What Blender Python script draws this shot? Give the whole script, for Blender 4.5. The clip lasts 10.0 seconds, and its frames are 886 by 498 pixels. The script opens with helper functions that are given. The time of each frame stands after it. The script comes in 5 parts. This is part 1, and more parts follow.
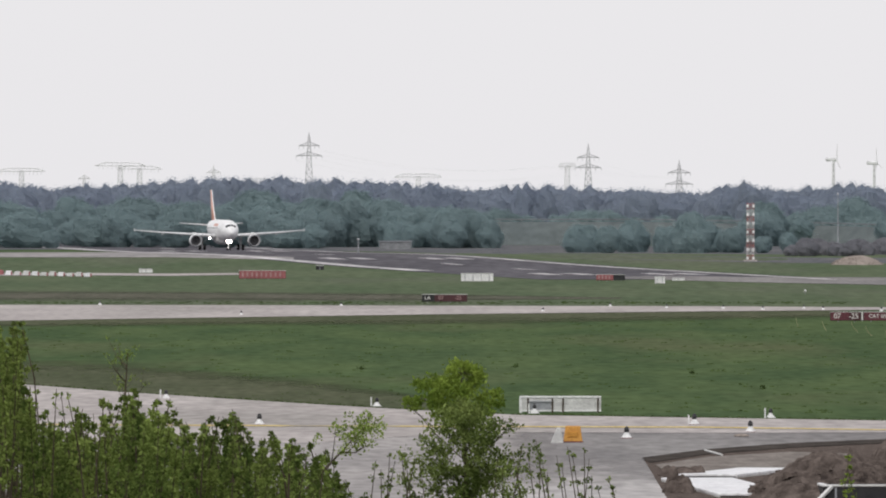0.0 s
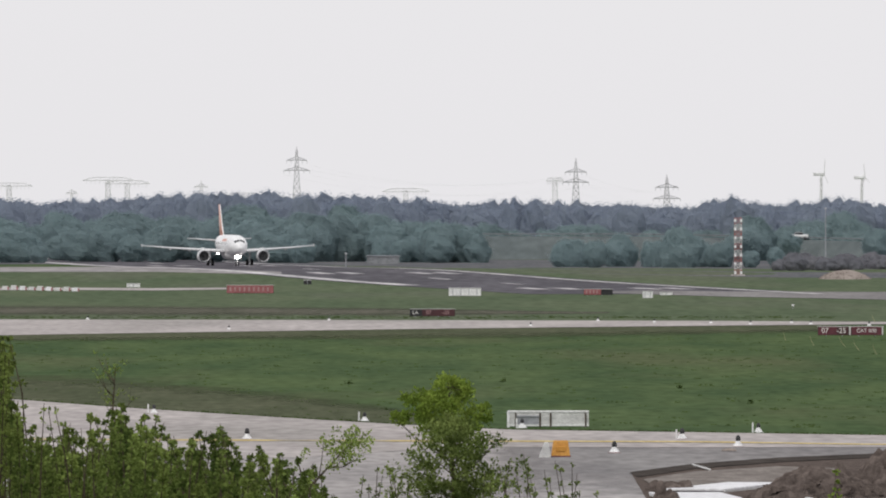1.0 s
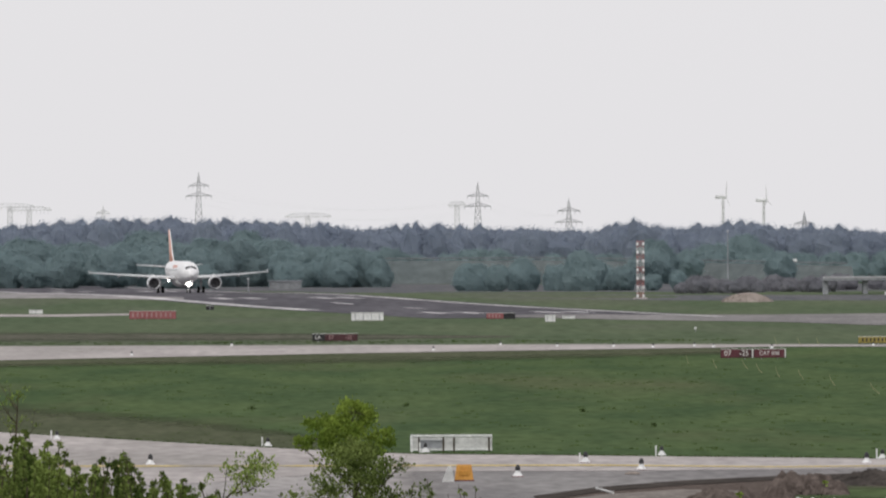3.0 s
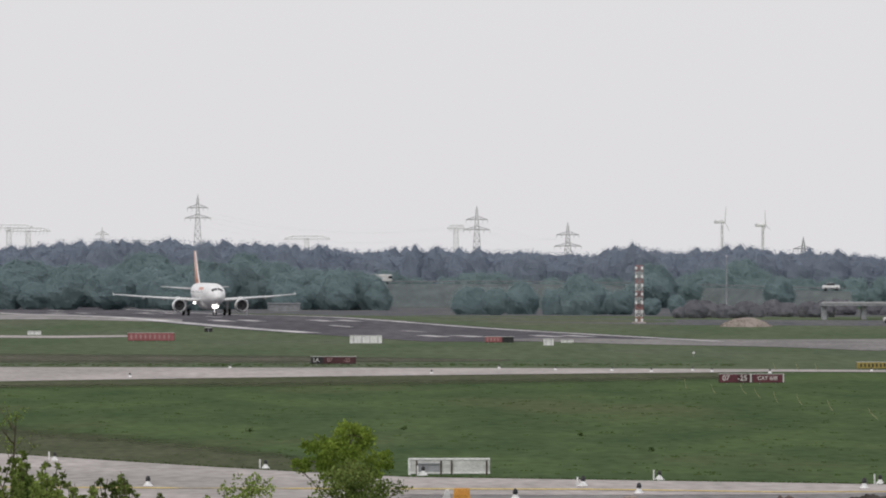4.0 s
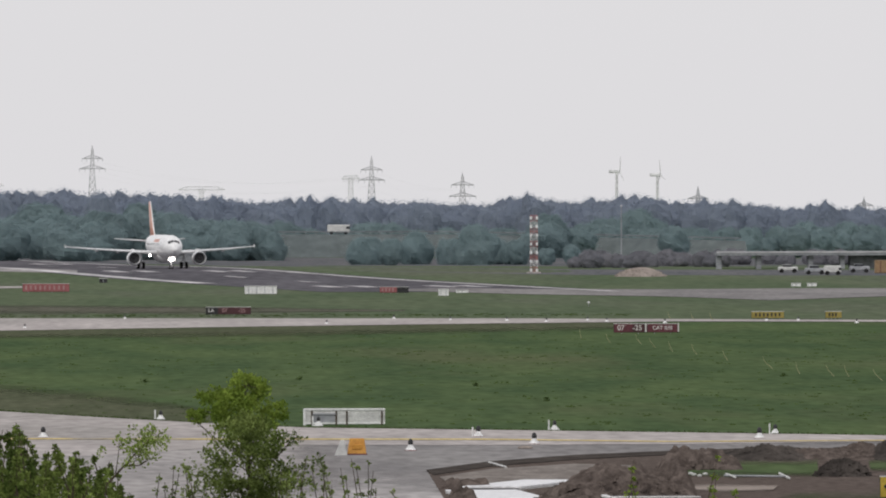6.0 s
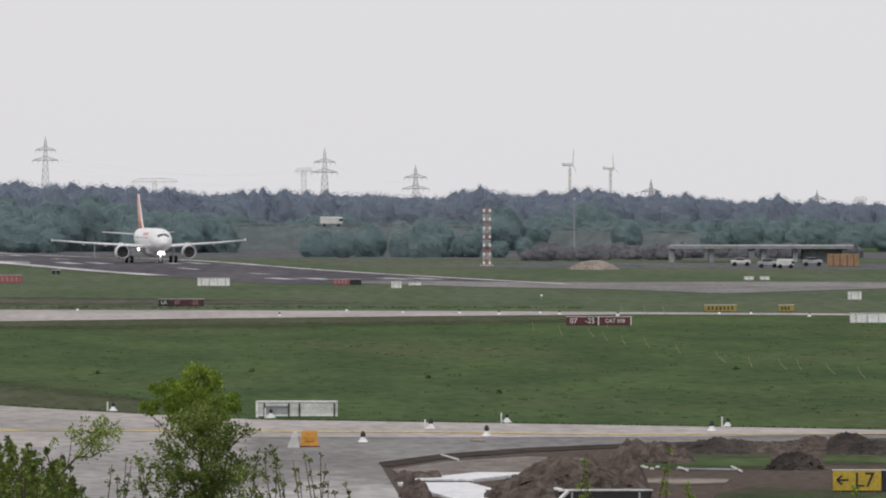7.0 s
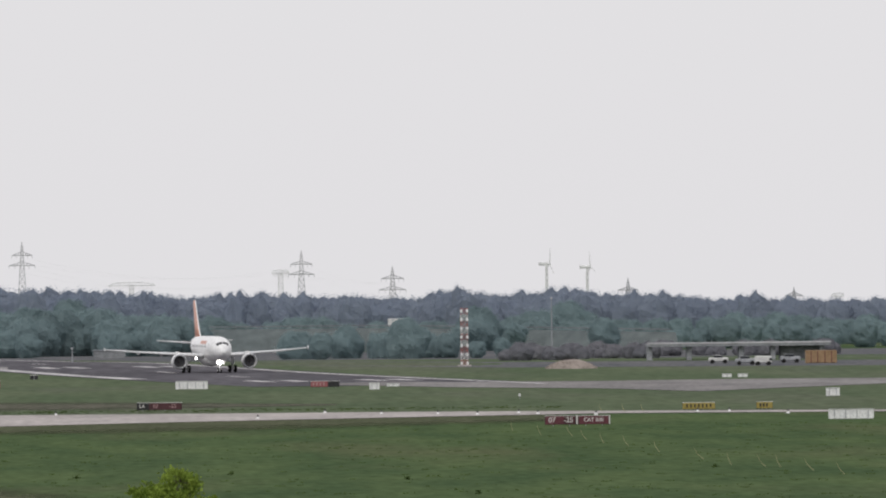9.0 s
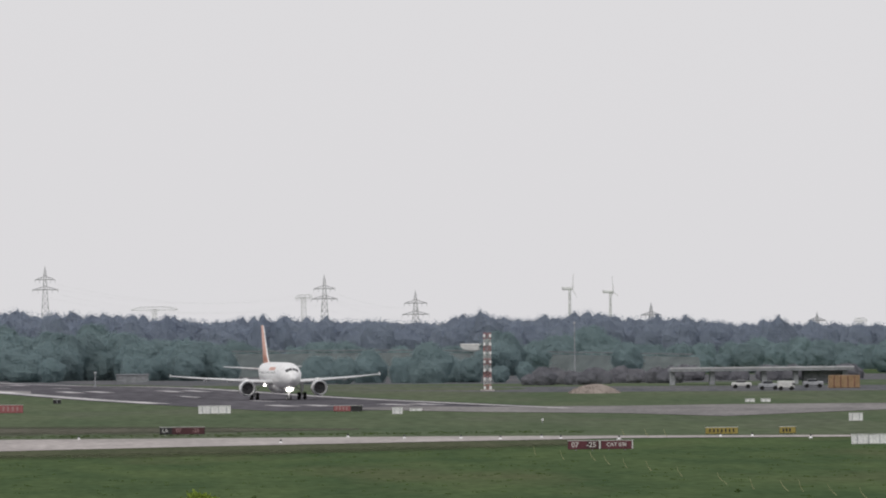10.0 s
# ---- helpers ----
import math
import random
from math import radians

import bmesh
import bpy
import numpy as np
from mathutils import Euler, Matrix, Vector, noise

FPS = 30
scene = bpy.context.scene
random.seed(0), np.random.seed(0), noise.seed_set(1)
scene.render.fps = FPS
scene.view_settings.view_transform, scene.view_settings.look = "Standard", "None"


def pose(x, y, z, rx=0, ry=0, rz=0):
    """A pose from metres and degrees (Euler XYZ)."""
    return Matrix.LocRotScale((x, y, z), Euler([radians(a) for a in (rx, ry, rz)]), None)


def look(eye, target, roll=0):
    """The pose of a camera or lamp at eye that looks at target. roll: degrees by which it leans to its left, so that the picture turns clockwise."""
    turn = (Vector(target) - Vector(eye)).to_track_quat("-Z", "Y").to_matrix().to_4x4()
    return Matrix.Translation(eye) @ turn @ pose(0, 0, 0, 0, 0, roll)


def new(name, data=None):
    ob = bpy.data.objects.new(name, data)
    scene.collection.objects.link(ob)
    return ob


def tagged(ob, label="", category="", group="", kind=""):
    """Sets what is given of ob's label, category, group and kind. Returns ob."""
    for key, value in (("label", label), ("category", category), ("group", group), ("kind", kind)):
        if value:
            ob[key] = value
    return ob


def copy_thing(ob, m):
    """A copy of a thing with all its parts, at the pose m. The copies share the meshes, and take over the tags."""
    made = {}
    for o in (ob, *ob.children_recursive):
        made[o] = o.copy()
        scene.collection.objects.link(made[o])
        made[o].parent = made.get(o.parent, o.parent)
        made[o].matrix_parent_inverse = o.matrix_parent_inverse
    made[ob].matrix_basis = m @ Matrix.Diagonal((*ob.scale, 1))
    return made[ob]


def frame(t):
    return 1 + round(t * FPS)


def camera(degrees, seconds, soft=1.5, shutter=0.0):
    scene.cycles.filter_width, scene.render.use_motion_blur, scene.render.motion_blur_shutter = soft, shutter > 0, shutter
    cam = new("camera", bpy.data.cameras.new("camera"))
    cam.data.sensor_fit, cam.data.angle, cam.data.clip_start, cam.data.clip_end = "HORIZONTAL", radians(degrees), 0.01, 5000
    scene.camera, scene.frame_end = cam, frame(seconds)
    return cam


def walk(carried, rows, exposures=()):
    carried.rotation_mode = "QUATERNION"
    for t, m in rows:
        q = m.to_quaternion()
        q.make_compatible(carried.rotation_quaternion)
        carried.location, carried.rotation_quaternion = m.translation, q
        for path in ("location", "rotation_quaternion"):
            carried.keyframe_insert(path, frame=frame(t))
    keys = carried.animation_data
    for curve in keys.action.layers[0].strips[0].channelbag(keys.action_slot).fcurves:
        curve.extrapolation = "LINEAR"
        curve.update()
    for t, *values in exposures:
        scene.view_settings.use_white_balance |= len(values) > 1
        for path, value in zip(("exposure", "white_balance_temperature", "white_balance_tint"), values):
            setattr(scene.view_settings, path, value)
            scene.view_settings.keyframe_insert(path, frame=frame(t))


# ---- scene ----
# Survey grid: u to the right and v downwards, in steps of 1/22000 rad from the eye; v = 308 is level, u = 786 is due north.
F, U0, V0 = 22000.0, 786.0, 308.0
EYE = Vector((0.0, 0.0, 15.0))


def sight(u, v, d=1000.0):
    """The point at depth d that lies on the sight line u, v."""
    return Vector(((u - U0) / F * d, d, EYE.z + (V0 - v) / F * d))


def swell(y):
    """Height of the gentle rise in the field."""
    return 0.6 * math.exp(-((y - 2190) / 140) ** 2)


def spot(u, v, lift=0.0):
    """The point of the field on the sight line u, v."""
    d = F * EYE.z / (v - V0)
    for _ in range(6):
        d = F * (EYE.z - swell(d)) / (v - V0)
    p = sight(u, v, d)
    return Vector((p.x, p.y, swell(p.y) + lift))


def ground(x, y):
    return Vector((x, y, swell(y)))


# camera: hand-held on a mound, it only turns
cam = camera(2 * math.degrees(math.atan(784 / F)), 10.0, soft=2.0, shutter=0.25)
walk(cam, [
    (0.0, look(EYE, sight(784.0, 441.0), -0.00)),
    (0.5, look(EYE, sight(773.8, 415.9), -0.08)),
    (1.0, look(EYE, sight(805.8, 415.2), -0.01)),
    (1.5, look(EYE, sight(808.9, 426.8), -0.08)),
    (2.0, look(EYE, sight(817.9, 431.7), -0.07)),
    (2.5, look(EYE, sight(868.9, 423.5), -0.10)),
    (2.7, look(EYE, sight(962.0, 427.6), -0.12)),
    (3.0, look(EYE, sight(978.9, 372.3), -0.31)),
    (3.2, look(EYE, sight(985.7, 327.7), -0.06)),
    (4.3, look(EYE, sight(977.2, 336.6), 0.04)),
    (4.5, look(EYE, sight(993.4, 361.5), 0.18)),
    (5.0, look(EYE, sight(1086.6, 408.6), 0.10)),
    (5.2, look(EYE, sight(1107.8, 420.1), 0.02)),
    (6.3, look(EYE, sight(1176.0, 419.1), -0.12)),
    (6.5, look(EYE, sight(1158.5, 420.5), 0.19)),
    (6.8, look(EYE, sight(1237.4, 426.8), -0.02)),
    (7.0, look(EYE, sight(1250.5, 432.7), 0.03)),
    (7.5, look(EYE, sight(976.6, 444.4), -0.05)),
    (7.8, look(EYE, sight(1003.5, 430.0), -0.12)),
    (8.0, look(EYE, sight(1118.0, 416.1), -0.33)),
    (8.5, look(EYE, sight(1260.5, 335.9), -0.51)),
    (9.0, look(EYE, sight(1292.0, 254.7), -0.62)),
    (9.5, look(EYE, sight(1280.2, 223.3), -0.46)),
    (10.0, look(EYE, sight(1251.6, 210.7), -0.57)),
], exposures=[(0.0, 0.05), (1.5, 0.02), (2.5, 0.0), (4.5, -0.12), (6.5, -0.12), (8.5, -0.09), (9.0, -0.07), (10.0, -0.15)])

# light: an even white overcast with a very soft sun behind it
world = bpy.data.worlds.new("overcast")
scene.world = world
world.use_nodes = True
wn, wl = world.node_tree.nodes, world.node_tree.links
wn.clear()
sky = wn.new("ShaderNodeTexSky")
sky.sky_type, sky.sun_disc, sky.sun_elevation, sky.sun_rotation = "NISHITA", False, radians(42), radians(204)
grey = wn.new("ShaderNodeTexCoord")
clouds = wn.new("ShaderNodeTexNoise")
clouds.inputs["Scale"].default_value = 3.0
clouds.inputs["Detail"].default_value = 3.0
ramp = wn.new("ShaderNodeValToRGB")
ramp.color_ramp.elements[0].color = (0.80, 0.787, 0.812, 1)
ramp.color_ramp.elements[1].color = (0.855, 0.843, 0.867, 1)
b1, b2, add, out = wn.new("ShaderNodeBackground"), wn.new("ShaderNodeBackground"), wn.new("ShaderNodeAddShader"), wn.new("ShaderNodeOutputWorld")
wl.new(grey.outputs["Generated"], clouds.inputs["Vector"])
wl.new(clouds.outputs["Fac"], ramp.inputs["Fac"])
wl.new(ramp.outputs["Color"], b1.inputs["Color"])
b1.inputs["Strength"].default_value = 0.93
wl.new(sky.outputs["Color"], b2.inputs["Color"])
b2.inputs["Strength"].default_value = 0.004
wl.new(b1.outputs[0], add.inputs[0])
wl.new(b2.outputs[0], add.inputs[1])
wl.new(add.outputs[0], out.inputs["Surface"])
sun = new("sun", bpy.data.lights.new("sun", "SUN"))
sun.data.energy, sun.data.angle, sun.data.color = 1.05, radians(25), (1, 0.97, 0.92)
sun.matrix_world = look((-350, -800, 800), (0, 0, 0))


# ---- materials ----
def material(name, c1, c2, scale=1.0, stretch=(1, 1, 1), rough=0.8, metal=0.0, bump=0.0, grain=8.0, c3=None, island=0.0, rnd=0.0, speckle=0.18):
    """Two-scale mottled surface: c1 to c2 by broad noise, a finer grain over it, optional stains c3."""
    m = bpy.data.materials.new(name)
    m.use_nodes = True
    n, l = m.node_tree.nodes, m.node_tree.links
    b = n["Principled BSDF"]
    b.inputs["Roughness"].default_value, b.inputs["Metallic"].default_value = rough, metal
    b.inputs["Specular IOR Level"].default_value = 0.0 if rough >= 0.8 else 0.4
    co, mp = n.new("ShaderNodeTexCoord"), n.new("ShaderNodeMapping")
    mp.inputs["Scale"].default_value = stretch
    l.new(co.outputs["Object"], mp.inputs["Vector"])
    a, f = n.new("ShaderNodeTexNoise"), n.new("ShaderNodeTexNoise")
    a.inputs["Scale"].default_value, a.inputs["Detail"].default_value = scale, 4
    f.inputs["Scale"].default_value, f.inputs["Detail"].default_value = scale * grain, 3
    l.new(mp.outputs[0], a.inputs["Vector"])
    l.new(mp.outputs[0], f.inputs["Vector"])
    r = n.new("ShaderNodeValToRGB")
    r.color_ramp.elements[0].position, r.color_ramp.elements[1].position = 0.35, 0.65
    r.color_ramp.elements[0].color, r.color_ramp.elements[1].color = (*c1, 1), (*c2, 1)
    l.new(a.outputs["Fac"], r.inputs["Fac"])
    colour = r.outputs["Color"]
    if c3:
        s, rs, mx = n.new("ShaderNodeTexNoise"), n.new("ShaderNodeValToRGB"), n.new("ShaderNodeMixRGB")
        s.inputs["Scale"].default_value, s.inputs["Detail"].default_value = scale * 0.37, 5
        l.new(mp.outputs[0], s.inputs["Vector"])
        rs.color_ramp.elements[0].position, rs.color_ramp.elements[1].position = 0.52, 0.68
        l.new(s.outputs["Fac"], rs.inputs["Fac"])
        l.new(rs.outputs["Color"], mx.inputs["Fac"])
        l.new(colour, mx.inputs[1])
        mx.inputs[2].default_value = (*c3, 1)
        colour = mx.outputs[0]
    g = n.new("ShaderNodeHueSaturation")
    v = n.new("ShaderNodeMapRange")
    v.inputs["From Min"].default_value, v.inputs["From Max"].default_value = 0.3, 0.7
    v.inputs["To Min"].default_value, v.inputs["To Max"].default_value = 1 - speckle, 1 + speckle
    l.new(f.outputs["Fac"], v.inputs["Value"])
    value = v.outputs[0]
    for node, socket, amount in (("ShaderNodeNewGeometry", "Random Per Island", island), ("ShaderNodeObjectInfo", "Random", rnd)):
        if amount:
            q, mr, mu = n.new(node), n.new("ShaderNodeMapRange"), n.new("ShaderNodeMath")
            mr.inputs["To Min"].default_value, mr.inputs["To Max"].default_value = 1 - amount, 1 + amount
            mu.operation = "MULTIPLY"
            l.new(q.outputs[socket], mr.inputs["Value"])
            l.new(mr.outputs[0], mu.inputs[0])
            l.new(value, mu.inputs[1])
            value = mu.outputs[0]
    l.new(value, g.inputs["Value"])
    l.new(colour, g.inputs["Color"])
    l.new(g.outputs["Color"], b.inputs["Base Color"])
    if bump:
        bp = n.new("ShaderNodeBump")
        bp.inputs["Strength"].default_value = bump
        l.new(f.outputs["Fac"], bp.inputs["Height"])
        l.new(bp.outputs[0], b.inputs["Normal"])
    return m


def glow(name, colour, strength):
    m = bpy.data.materials.new(name)
    m.use_nodes = True
    b = m.node_tree.nodes["Principled BSDF"]
    b.inputs["Emission Color"].default_value, b.inputs["Emission Strength"].default_value = (*colour, 1), strength
    return m


GRASS = material("grass", (0.064, 0.098, 0.049), (0.093, 0.130, 0.061), 0.10, (1, 0.14, 1), 0.95, grain=9, c3=(0.104, 0.122, 0.066))
DRY = material("dry_grass", (0.098, 0.101, 0.077), (0.130, 0.127, 0.102), 0.15, (1, 0.12, 1), 0.95)
VERGE = material("worn_grass", (0.082, 0.094, 0.058), (0.106, 0.114, 0.074), 0.15, (1, 0.12, 1), 0.95)
# same grass farther off, with the aerial haze mixed into its colour
HAZED_GRASS = material("pale_meadow", (0.094, 0.124, 0.076), (0.120, 0.146, 0.092), 0.06, (1, 0.12, 1), 0.95, grain=9, c3=(0.130, 0.141, 0.106))
TUFT = material("tuft", (0.05, 0.078, 0.024), (0.068, 0.10, 0.032), 2, island=0.3)
CONCRETE = material("concrete", (0.385, 0.355, 0.345), (0.465, 0.43, 0.415), 0.12, (1, 0.2, 1), 0.85, c3=(0.335, 0.315, 0.30))
SLAB = material("fresh_concrete", (0.42, 0.405, 0.40), (0.49, 0.465, 0.455), 0.15, (1, 0.2, 1), 0.8)
ASPHALT = material("asphalt", (0.20, 0.193, 0.193), (0.26, 0.248, 0.245), 0.15, (1, 0.15, 1), 0.85, c3=(0.28, 0.27, 0.265))
RUNWAY = material("runway_asphalt", (0.10, 0.097, 0.108), (0.135, 0.13, 0.143), 0.06, (1, 0.12, 1), 0.85, c3=(0.145, 0.14, 0.15))
SHOULDER = material("worn_concrete", (0.27, 0.26, 0.26), (0.36, 0.34, 0.335), 0.08, (1, 0.12, 1), 0.85)
PAINT = material("white_marking", (0.38, 0.37, 0.38), (0.66, 0.64, 0.64), 0.12, (1, 0.2, 1), 0.85)
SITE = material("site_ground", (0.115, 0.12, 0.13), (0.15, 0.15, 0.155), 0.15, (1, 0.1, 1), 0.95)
# embankment grass, blued like the wood to paint in the haze
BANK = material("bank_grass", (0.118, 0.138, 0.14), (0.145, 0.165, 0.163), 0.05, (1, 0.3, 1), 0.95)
YLINE = material("yellow_marking", (0.50, 0.39, 0.17), (0.58, 0.47, 0.24), 0.5, (1, 0.1, 1), 0.8, c3=(0.34, 0.31, 0.26))
SOIL = material("soil", (0.075, 0.061, 0.054), (0.155, 0.127, 0.113), 1.6, (1, 1, 1), 0.95, bump=0.6, grain=6)
SOIL_DARK = material("dark_soil", (0.045, 0.04, 0.037), (0.095, 0.083, 0.075), 0.6, (1, 1, 1), 0.95, bump=0.6, grain=6)
PITBANK = material("grey_subsoil", (0.18, 0.16, 0.147), (0.26, 0.235, 0.215), 0.6, (1, 0.3, 1), 0.95, bump=0.4)
SAND = material("sand", (0.26, 0.225, 0.20), (0.33, 0.285, 0.255), 0.3, rough=0.95)
WHITE = material("white_paint", (0.72, 0.72, 0.72), (0.82, 0.82, 0.81), 0.6, rough=0.4)
BOARD = material("weathered_white_board", (0.50, 0.50, 0.49), (0.66, 0.66, 0.64), 0.9, (1, 1, 3), 0.6)
PLATE = material("white_sheet", (0.68, 0.68, 0.70), (0.80, 0.80, 0.81), 0.4, rough=0.5)
RED = material("sign_red", (0.095, 0.026, 0.036), (0.125, 0.034, 0.045), 1.0, rough=0.5)
PALERED = material("faded_red", (0.27, 0.085, 0.09), (0.33, 0.115, 0.12), 1.0, rough=0.6)
BLACK = material("black", (0.018, 0.018, 0.02), (0.03, 0.03, 0.032), 2.0, rough=0.5)
DULLYELLOW = material("weathered_sign_yellow", (0.29, 0.23, 0.055), (0.36, 0.285, 0.08), 1.0, rough=0.6)
YELLOW = material("sign_yellow", (0.43, 0.30, 0.03), (0.50, 0.36, 0.05), 1.0, rough=0.5)
AMBER = material("orange_plastic", (0.50, 0.23, 0.035), (0.60, 0.30, 0.055), 2.0, rough=0.5)
CONERED = material("red_brown", (0.11, 0.035, 0.033), (0.16, 0.05, 0.045), 2.0, rough=0.6)
STEEL = material("galvanised_steel", (0.30, 0.31, 0.33), (0.40, 0.41, 0.43), 0.3, rough=0.5, metal=0.3)
# steel of far things, lightened in its base colour to stand for haze
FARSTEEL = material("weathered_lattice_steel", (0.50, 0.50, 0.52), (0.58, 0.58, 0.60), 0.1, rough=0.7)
HAZED_STEEL = material("pale_steel", (0.76, 0.76, 0.77), (0.84, 0.84, 0.85), 0.1, rough=0.7)
# mast red with the haze of its distance blended in
MASTRED = material("mast_red", (0.40, 0.18, 0.17), (0.48, 0.23, 0.22), 1.0, rough=0.6)
BARK = material("bark", (0.06, 0.048, 0.036), (0.11, 0.088, 0.065), 20, (1, 1, 0.2), 0.9, bump=0.5)
# trunks of the far wood: bark greyed in colour as if through haze
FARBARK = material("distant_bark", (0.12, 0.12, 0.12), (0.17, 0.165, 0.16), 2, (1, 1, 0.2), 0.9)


def foliage(name, c1, c2, scale, island=0.35, rnd=0.0, through_light=0.3, speckle=0.18):
    m = material(name, c1, c2, scale, rough=0.85, island=island, rnd=rnd, grain=5, speckle=speckle)
    n, l = m.node_tree.nodes, m.node_tree.links
    b, o = n["Principled BSDF"], n["Material Output"]
    tr, mx = n.new("ShaderNodeBsdfTranslucent"), n.new("ShaderNodeMixShader")
    mx.inputs[0].default_value = through_light
    l.new(b.inputs["Base Color"].links[0].from_socket, tr.inputs["Color"])
    l.new(b.outputs[0], mx.inputs[1])
    l.new(tr.outputs[0], mx.inputs[2])
    l.new(mx.outputs[0], o.inputs["Surface"])
    return m


LEAF = foliage("fresh_leaf", (0.15, 0.225, 0.04), (0.27, 0.35, 0.07), 3.0, 0.35, 0.0, 0.45)
LEAF_DARK = foliage("bush_leaf", (0.095, 0.14, 0.038), (0.245, 0.31, 0.085), 2.0, 0.42, 0.2, 0.40)
OLIVE = foliage("olive_leaf", (0.10, 0.142, 0.04), (0.24, 0.295, 0.092), 3.0, 0.45, 0.0, 0.42)
# wood leaves: aerial haze is painted in, hence the pale blue-green
HAZED_WOOD_NEAR = foliage("wood_leaf", (0.265, 0.35, 0.37), (0.32, 0.41, 0.415), 0.025, 0.03, 0.06, 0.5, 0.05)
HAZED_WOOD_FAR = foliage("distant_wood_leaf", (0.285, 0.33, 0.41), (0.32, 0.365, 0.435), 0.02, 0.03, 0.05, 0.5, 0.05)
# brown scrub turned pale grey-violet by haze put into the leaf colour
HAZED_SCRUB = foliage("brown_scrub_leaf", (0.27, 0.275, 0.305), (0.315, 0.315, 0.34), 0.1, 0.05, 0.0, 0.5, 0.06)


# ---- building helpers ----
def mesh_object(name, bm, mat, parent=None, label="", smooth=False):
    me = bpy.data.meshes.new(name)
    bmesh.ops.recalc_face_normals(bm, faces=bm.faces)
    bm.to_mesh(me)
    bm.free()
    me.materials.append(mat)
    if smooth:
        for p in me.polygons:
            p.use_smooth = True
    ob = new(name, me)
    if parent:
        ob.parent = parent
    if label:
        ob["label"] = label
    return ob


def part(name, bm, mat, parent, label="", smooth=False):
    return mesh_object(name, bm, mat, parent, label, smooth)


def thing(name, at=(0, 0, 0), turn=0.0, label="", category="", group="", kind=""):
    ob = new(name)
    ob.matrix_world = pose(*at, 0, 0, turn)
    return tagged(ob, label, category, group, kind)


def box(bm, x, y, z, sx, sy, sz, bevel=0.0, m=None):
    """A box centred at x, y with its foot at z."""
    r = bmesh.ops.create_cube(bm, size=1.0)
    vs = r["verts"]
    bmesh.ops.scale(bm, vec=(sx, sy, sz), verts=vs)
    bmesh.ops.translate(bm, vec=(x, y, z + sz / 2), verts=vs)
    if bevel:
        es = list({e for v in vs for e in v.link_edges})
        vs = list({v for f in bmesh.ops.bevel(bm, geom=es, offset=bevel, segments=1, affect="EDGES")["faces"] for v in f.verts} | {v for v in vs if v.is_valid})
    if m:
        bmesh.ops.transform(bm, matrix=m, verts=vs)
    return vs


def boxed(*args, **kw):
    bm = bmesh.new()
    box(bm, *args, **kw)
    return bm


def bar(bm, a, b, r, sides=5, r2=None):
    """A round bar from a to b."""
    a, b = Vector(a), Vector(b)
    d = b - a
    q = d.to_track_quat("Z", "Y").to_matrix()
    rings = []
    for p, rad in ((a, r), (b, r if r2 is None else r2)):
        rings.append([bm.verts.new(p + q @ Vector((math.cos(k * math.tau / sides) * rad, math.sin(k * math.tau / sides) * rad, 0))) for k in range(sides)])
    for k in range(sides):
        bm.faces.new((rings[0][k], rings[0][(k + 1) % sides], rings[1][(k + 1) % sides], rings[1][k]))
    bm.faces.new(rings[0][::-1])
    bm.faces.new(rings[1])


def lathe(bm, profile, origin=(0, 0, 0), axis="Z", sides=16, caps=True):
    """Turn a list of (radius, height) about an axis."""
    o, rings = Vector(origin), []
    for r, h in profile:
        ring = []
        for k in range(sides):
            c, s = math.cos(k * math.tau / sides) * r, math.sin(k * math.tau / sides) * r
            ring.append(bm.verts.new(o + (Vector((c, s, h)) if axis == "Z" else Vector((c, h, s)) if axis == "Y" else Vector((h, c, s)))))
        rings.append(ring)
    for a, b in zip(rings, rings[1:]):
        for k in range(sides):
            bm.faces.new((a[k], a[(k + 1) % sides], b[(k + 1) % sides], b[k]))
    if caps:
        bm.faces.new(rings[0][::-1])
        bm.faces.new(rings[-1])


def soften(mat):
    """A copy of a ground material that frays out into what lies below towards both long edges of a strip."""
    m = mat.copy()
    m.name = "frayed_" + mat.name
    n, l = m.node_tree.nodes, m.node_tree.links
    at, co, mp, ns = n.new("ShaderNodeAttribute"), n.new("ShaderNodeTexCoord"), n.new("ShaderNodeMapping"), n.new("ShaderNodeTexNoise")
    at.attribute_name = "cover"
    mp.inputs["Scale"].default_value = (1, 0.2, 1)
    ns.inputs["Scale"].default_value, ns.inputs["Detail"].default_value = 0.35, 5
    ad, rg, tr, mx = n.new("ShaderNodeMath"), n.new("ShaderNodeMapRange"), n.new("ShaderNodeBsdfTransparent"), n.new("ShaderNodeMixShader")
    l.new(co.outputs["Object"], mp.inputs["Vector"])
    l.new(mp.outputs[0], ns.inputs["Vector"])
    l.new(at.outputs["Fac"], ad.inputs[0])
    l.new(ns.outputs["Fac"], ad.inputs[1])
    rg.inputs["From Min"].default_value, rg.inputs["From Max"].default_value = 0.5, 1.3
    l.new(ad.outputs[0], rg.inputs["Value"])
    l.new(rg.outputs[0], mx.inputs[0])
    l.new(tr.outputs[0], mx.inputs[1])
    l.new(n["Principled BSDF"].outputs[0], mx.inputs[2])
    l.new(mx.outputs[0], n["Material Output"].inputs["Surface"])
    return m


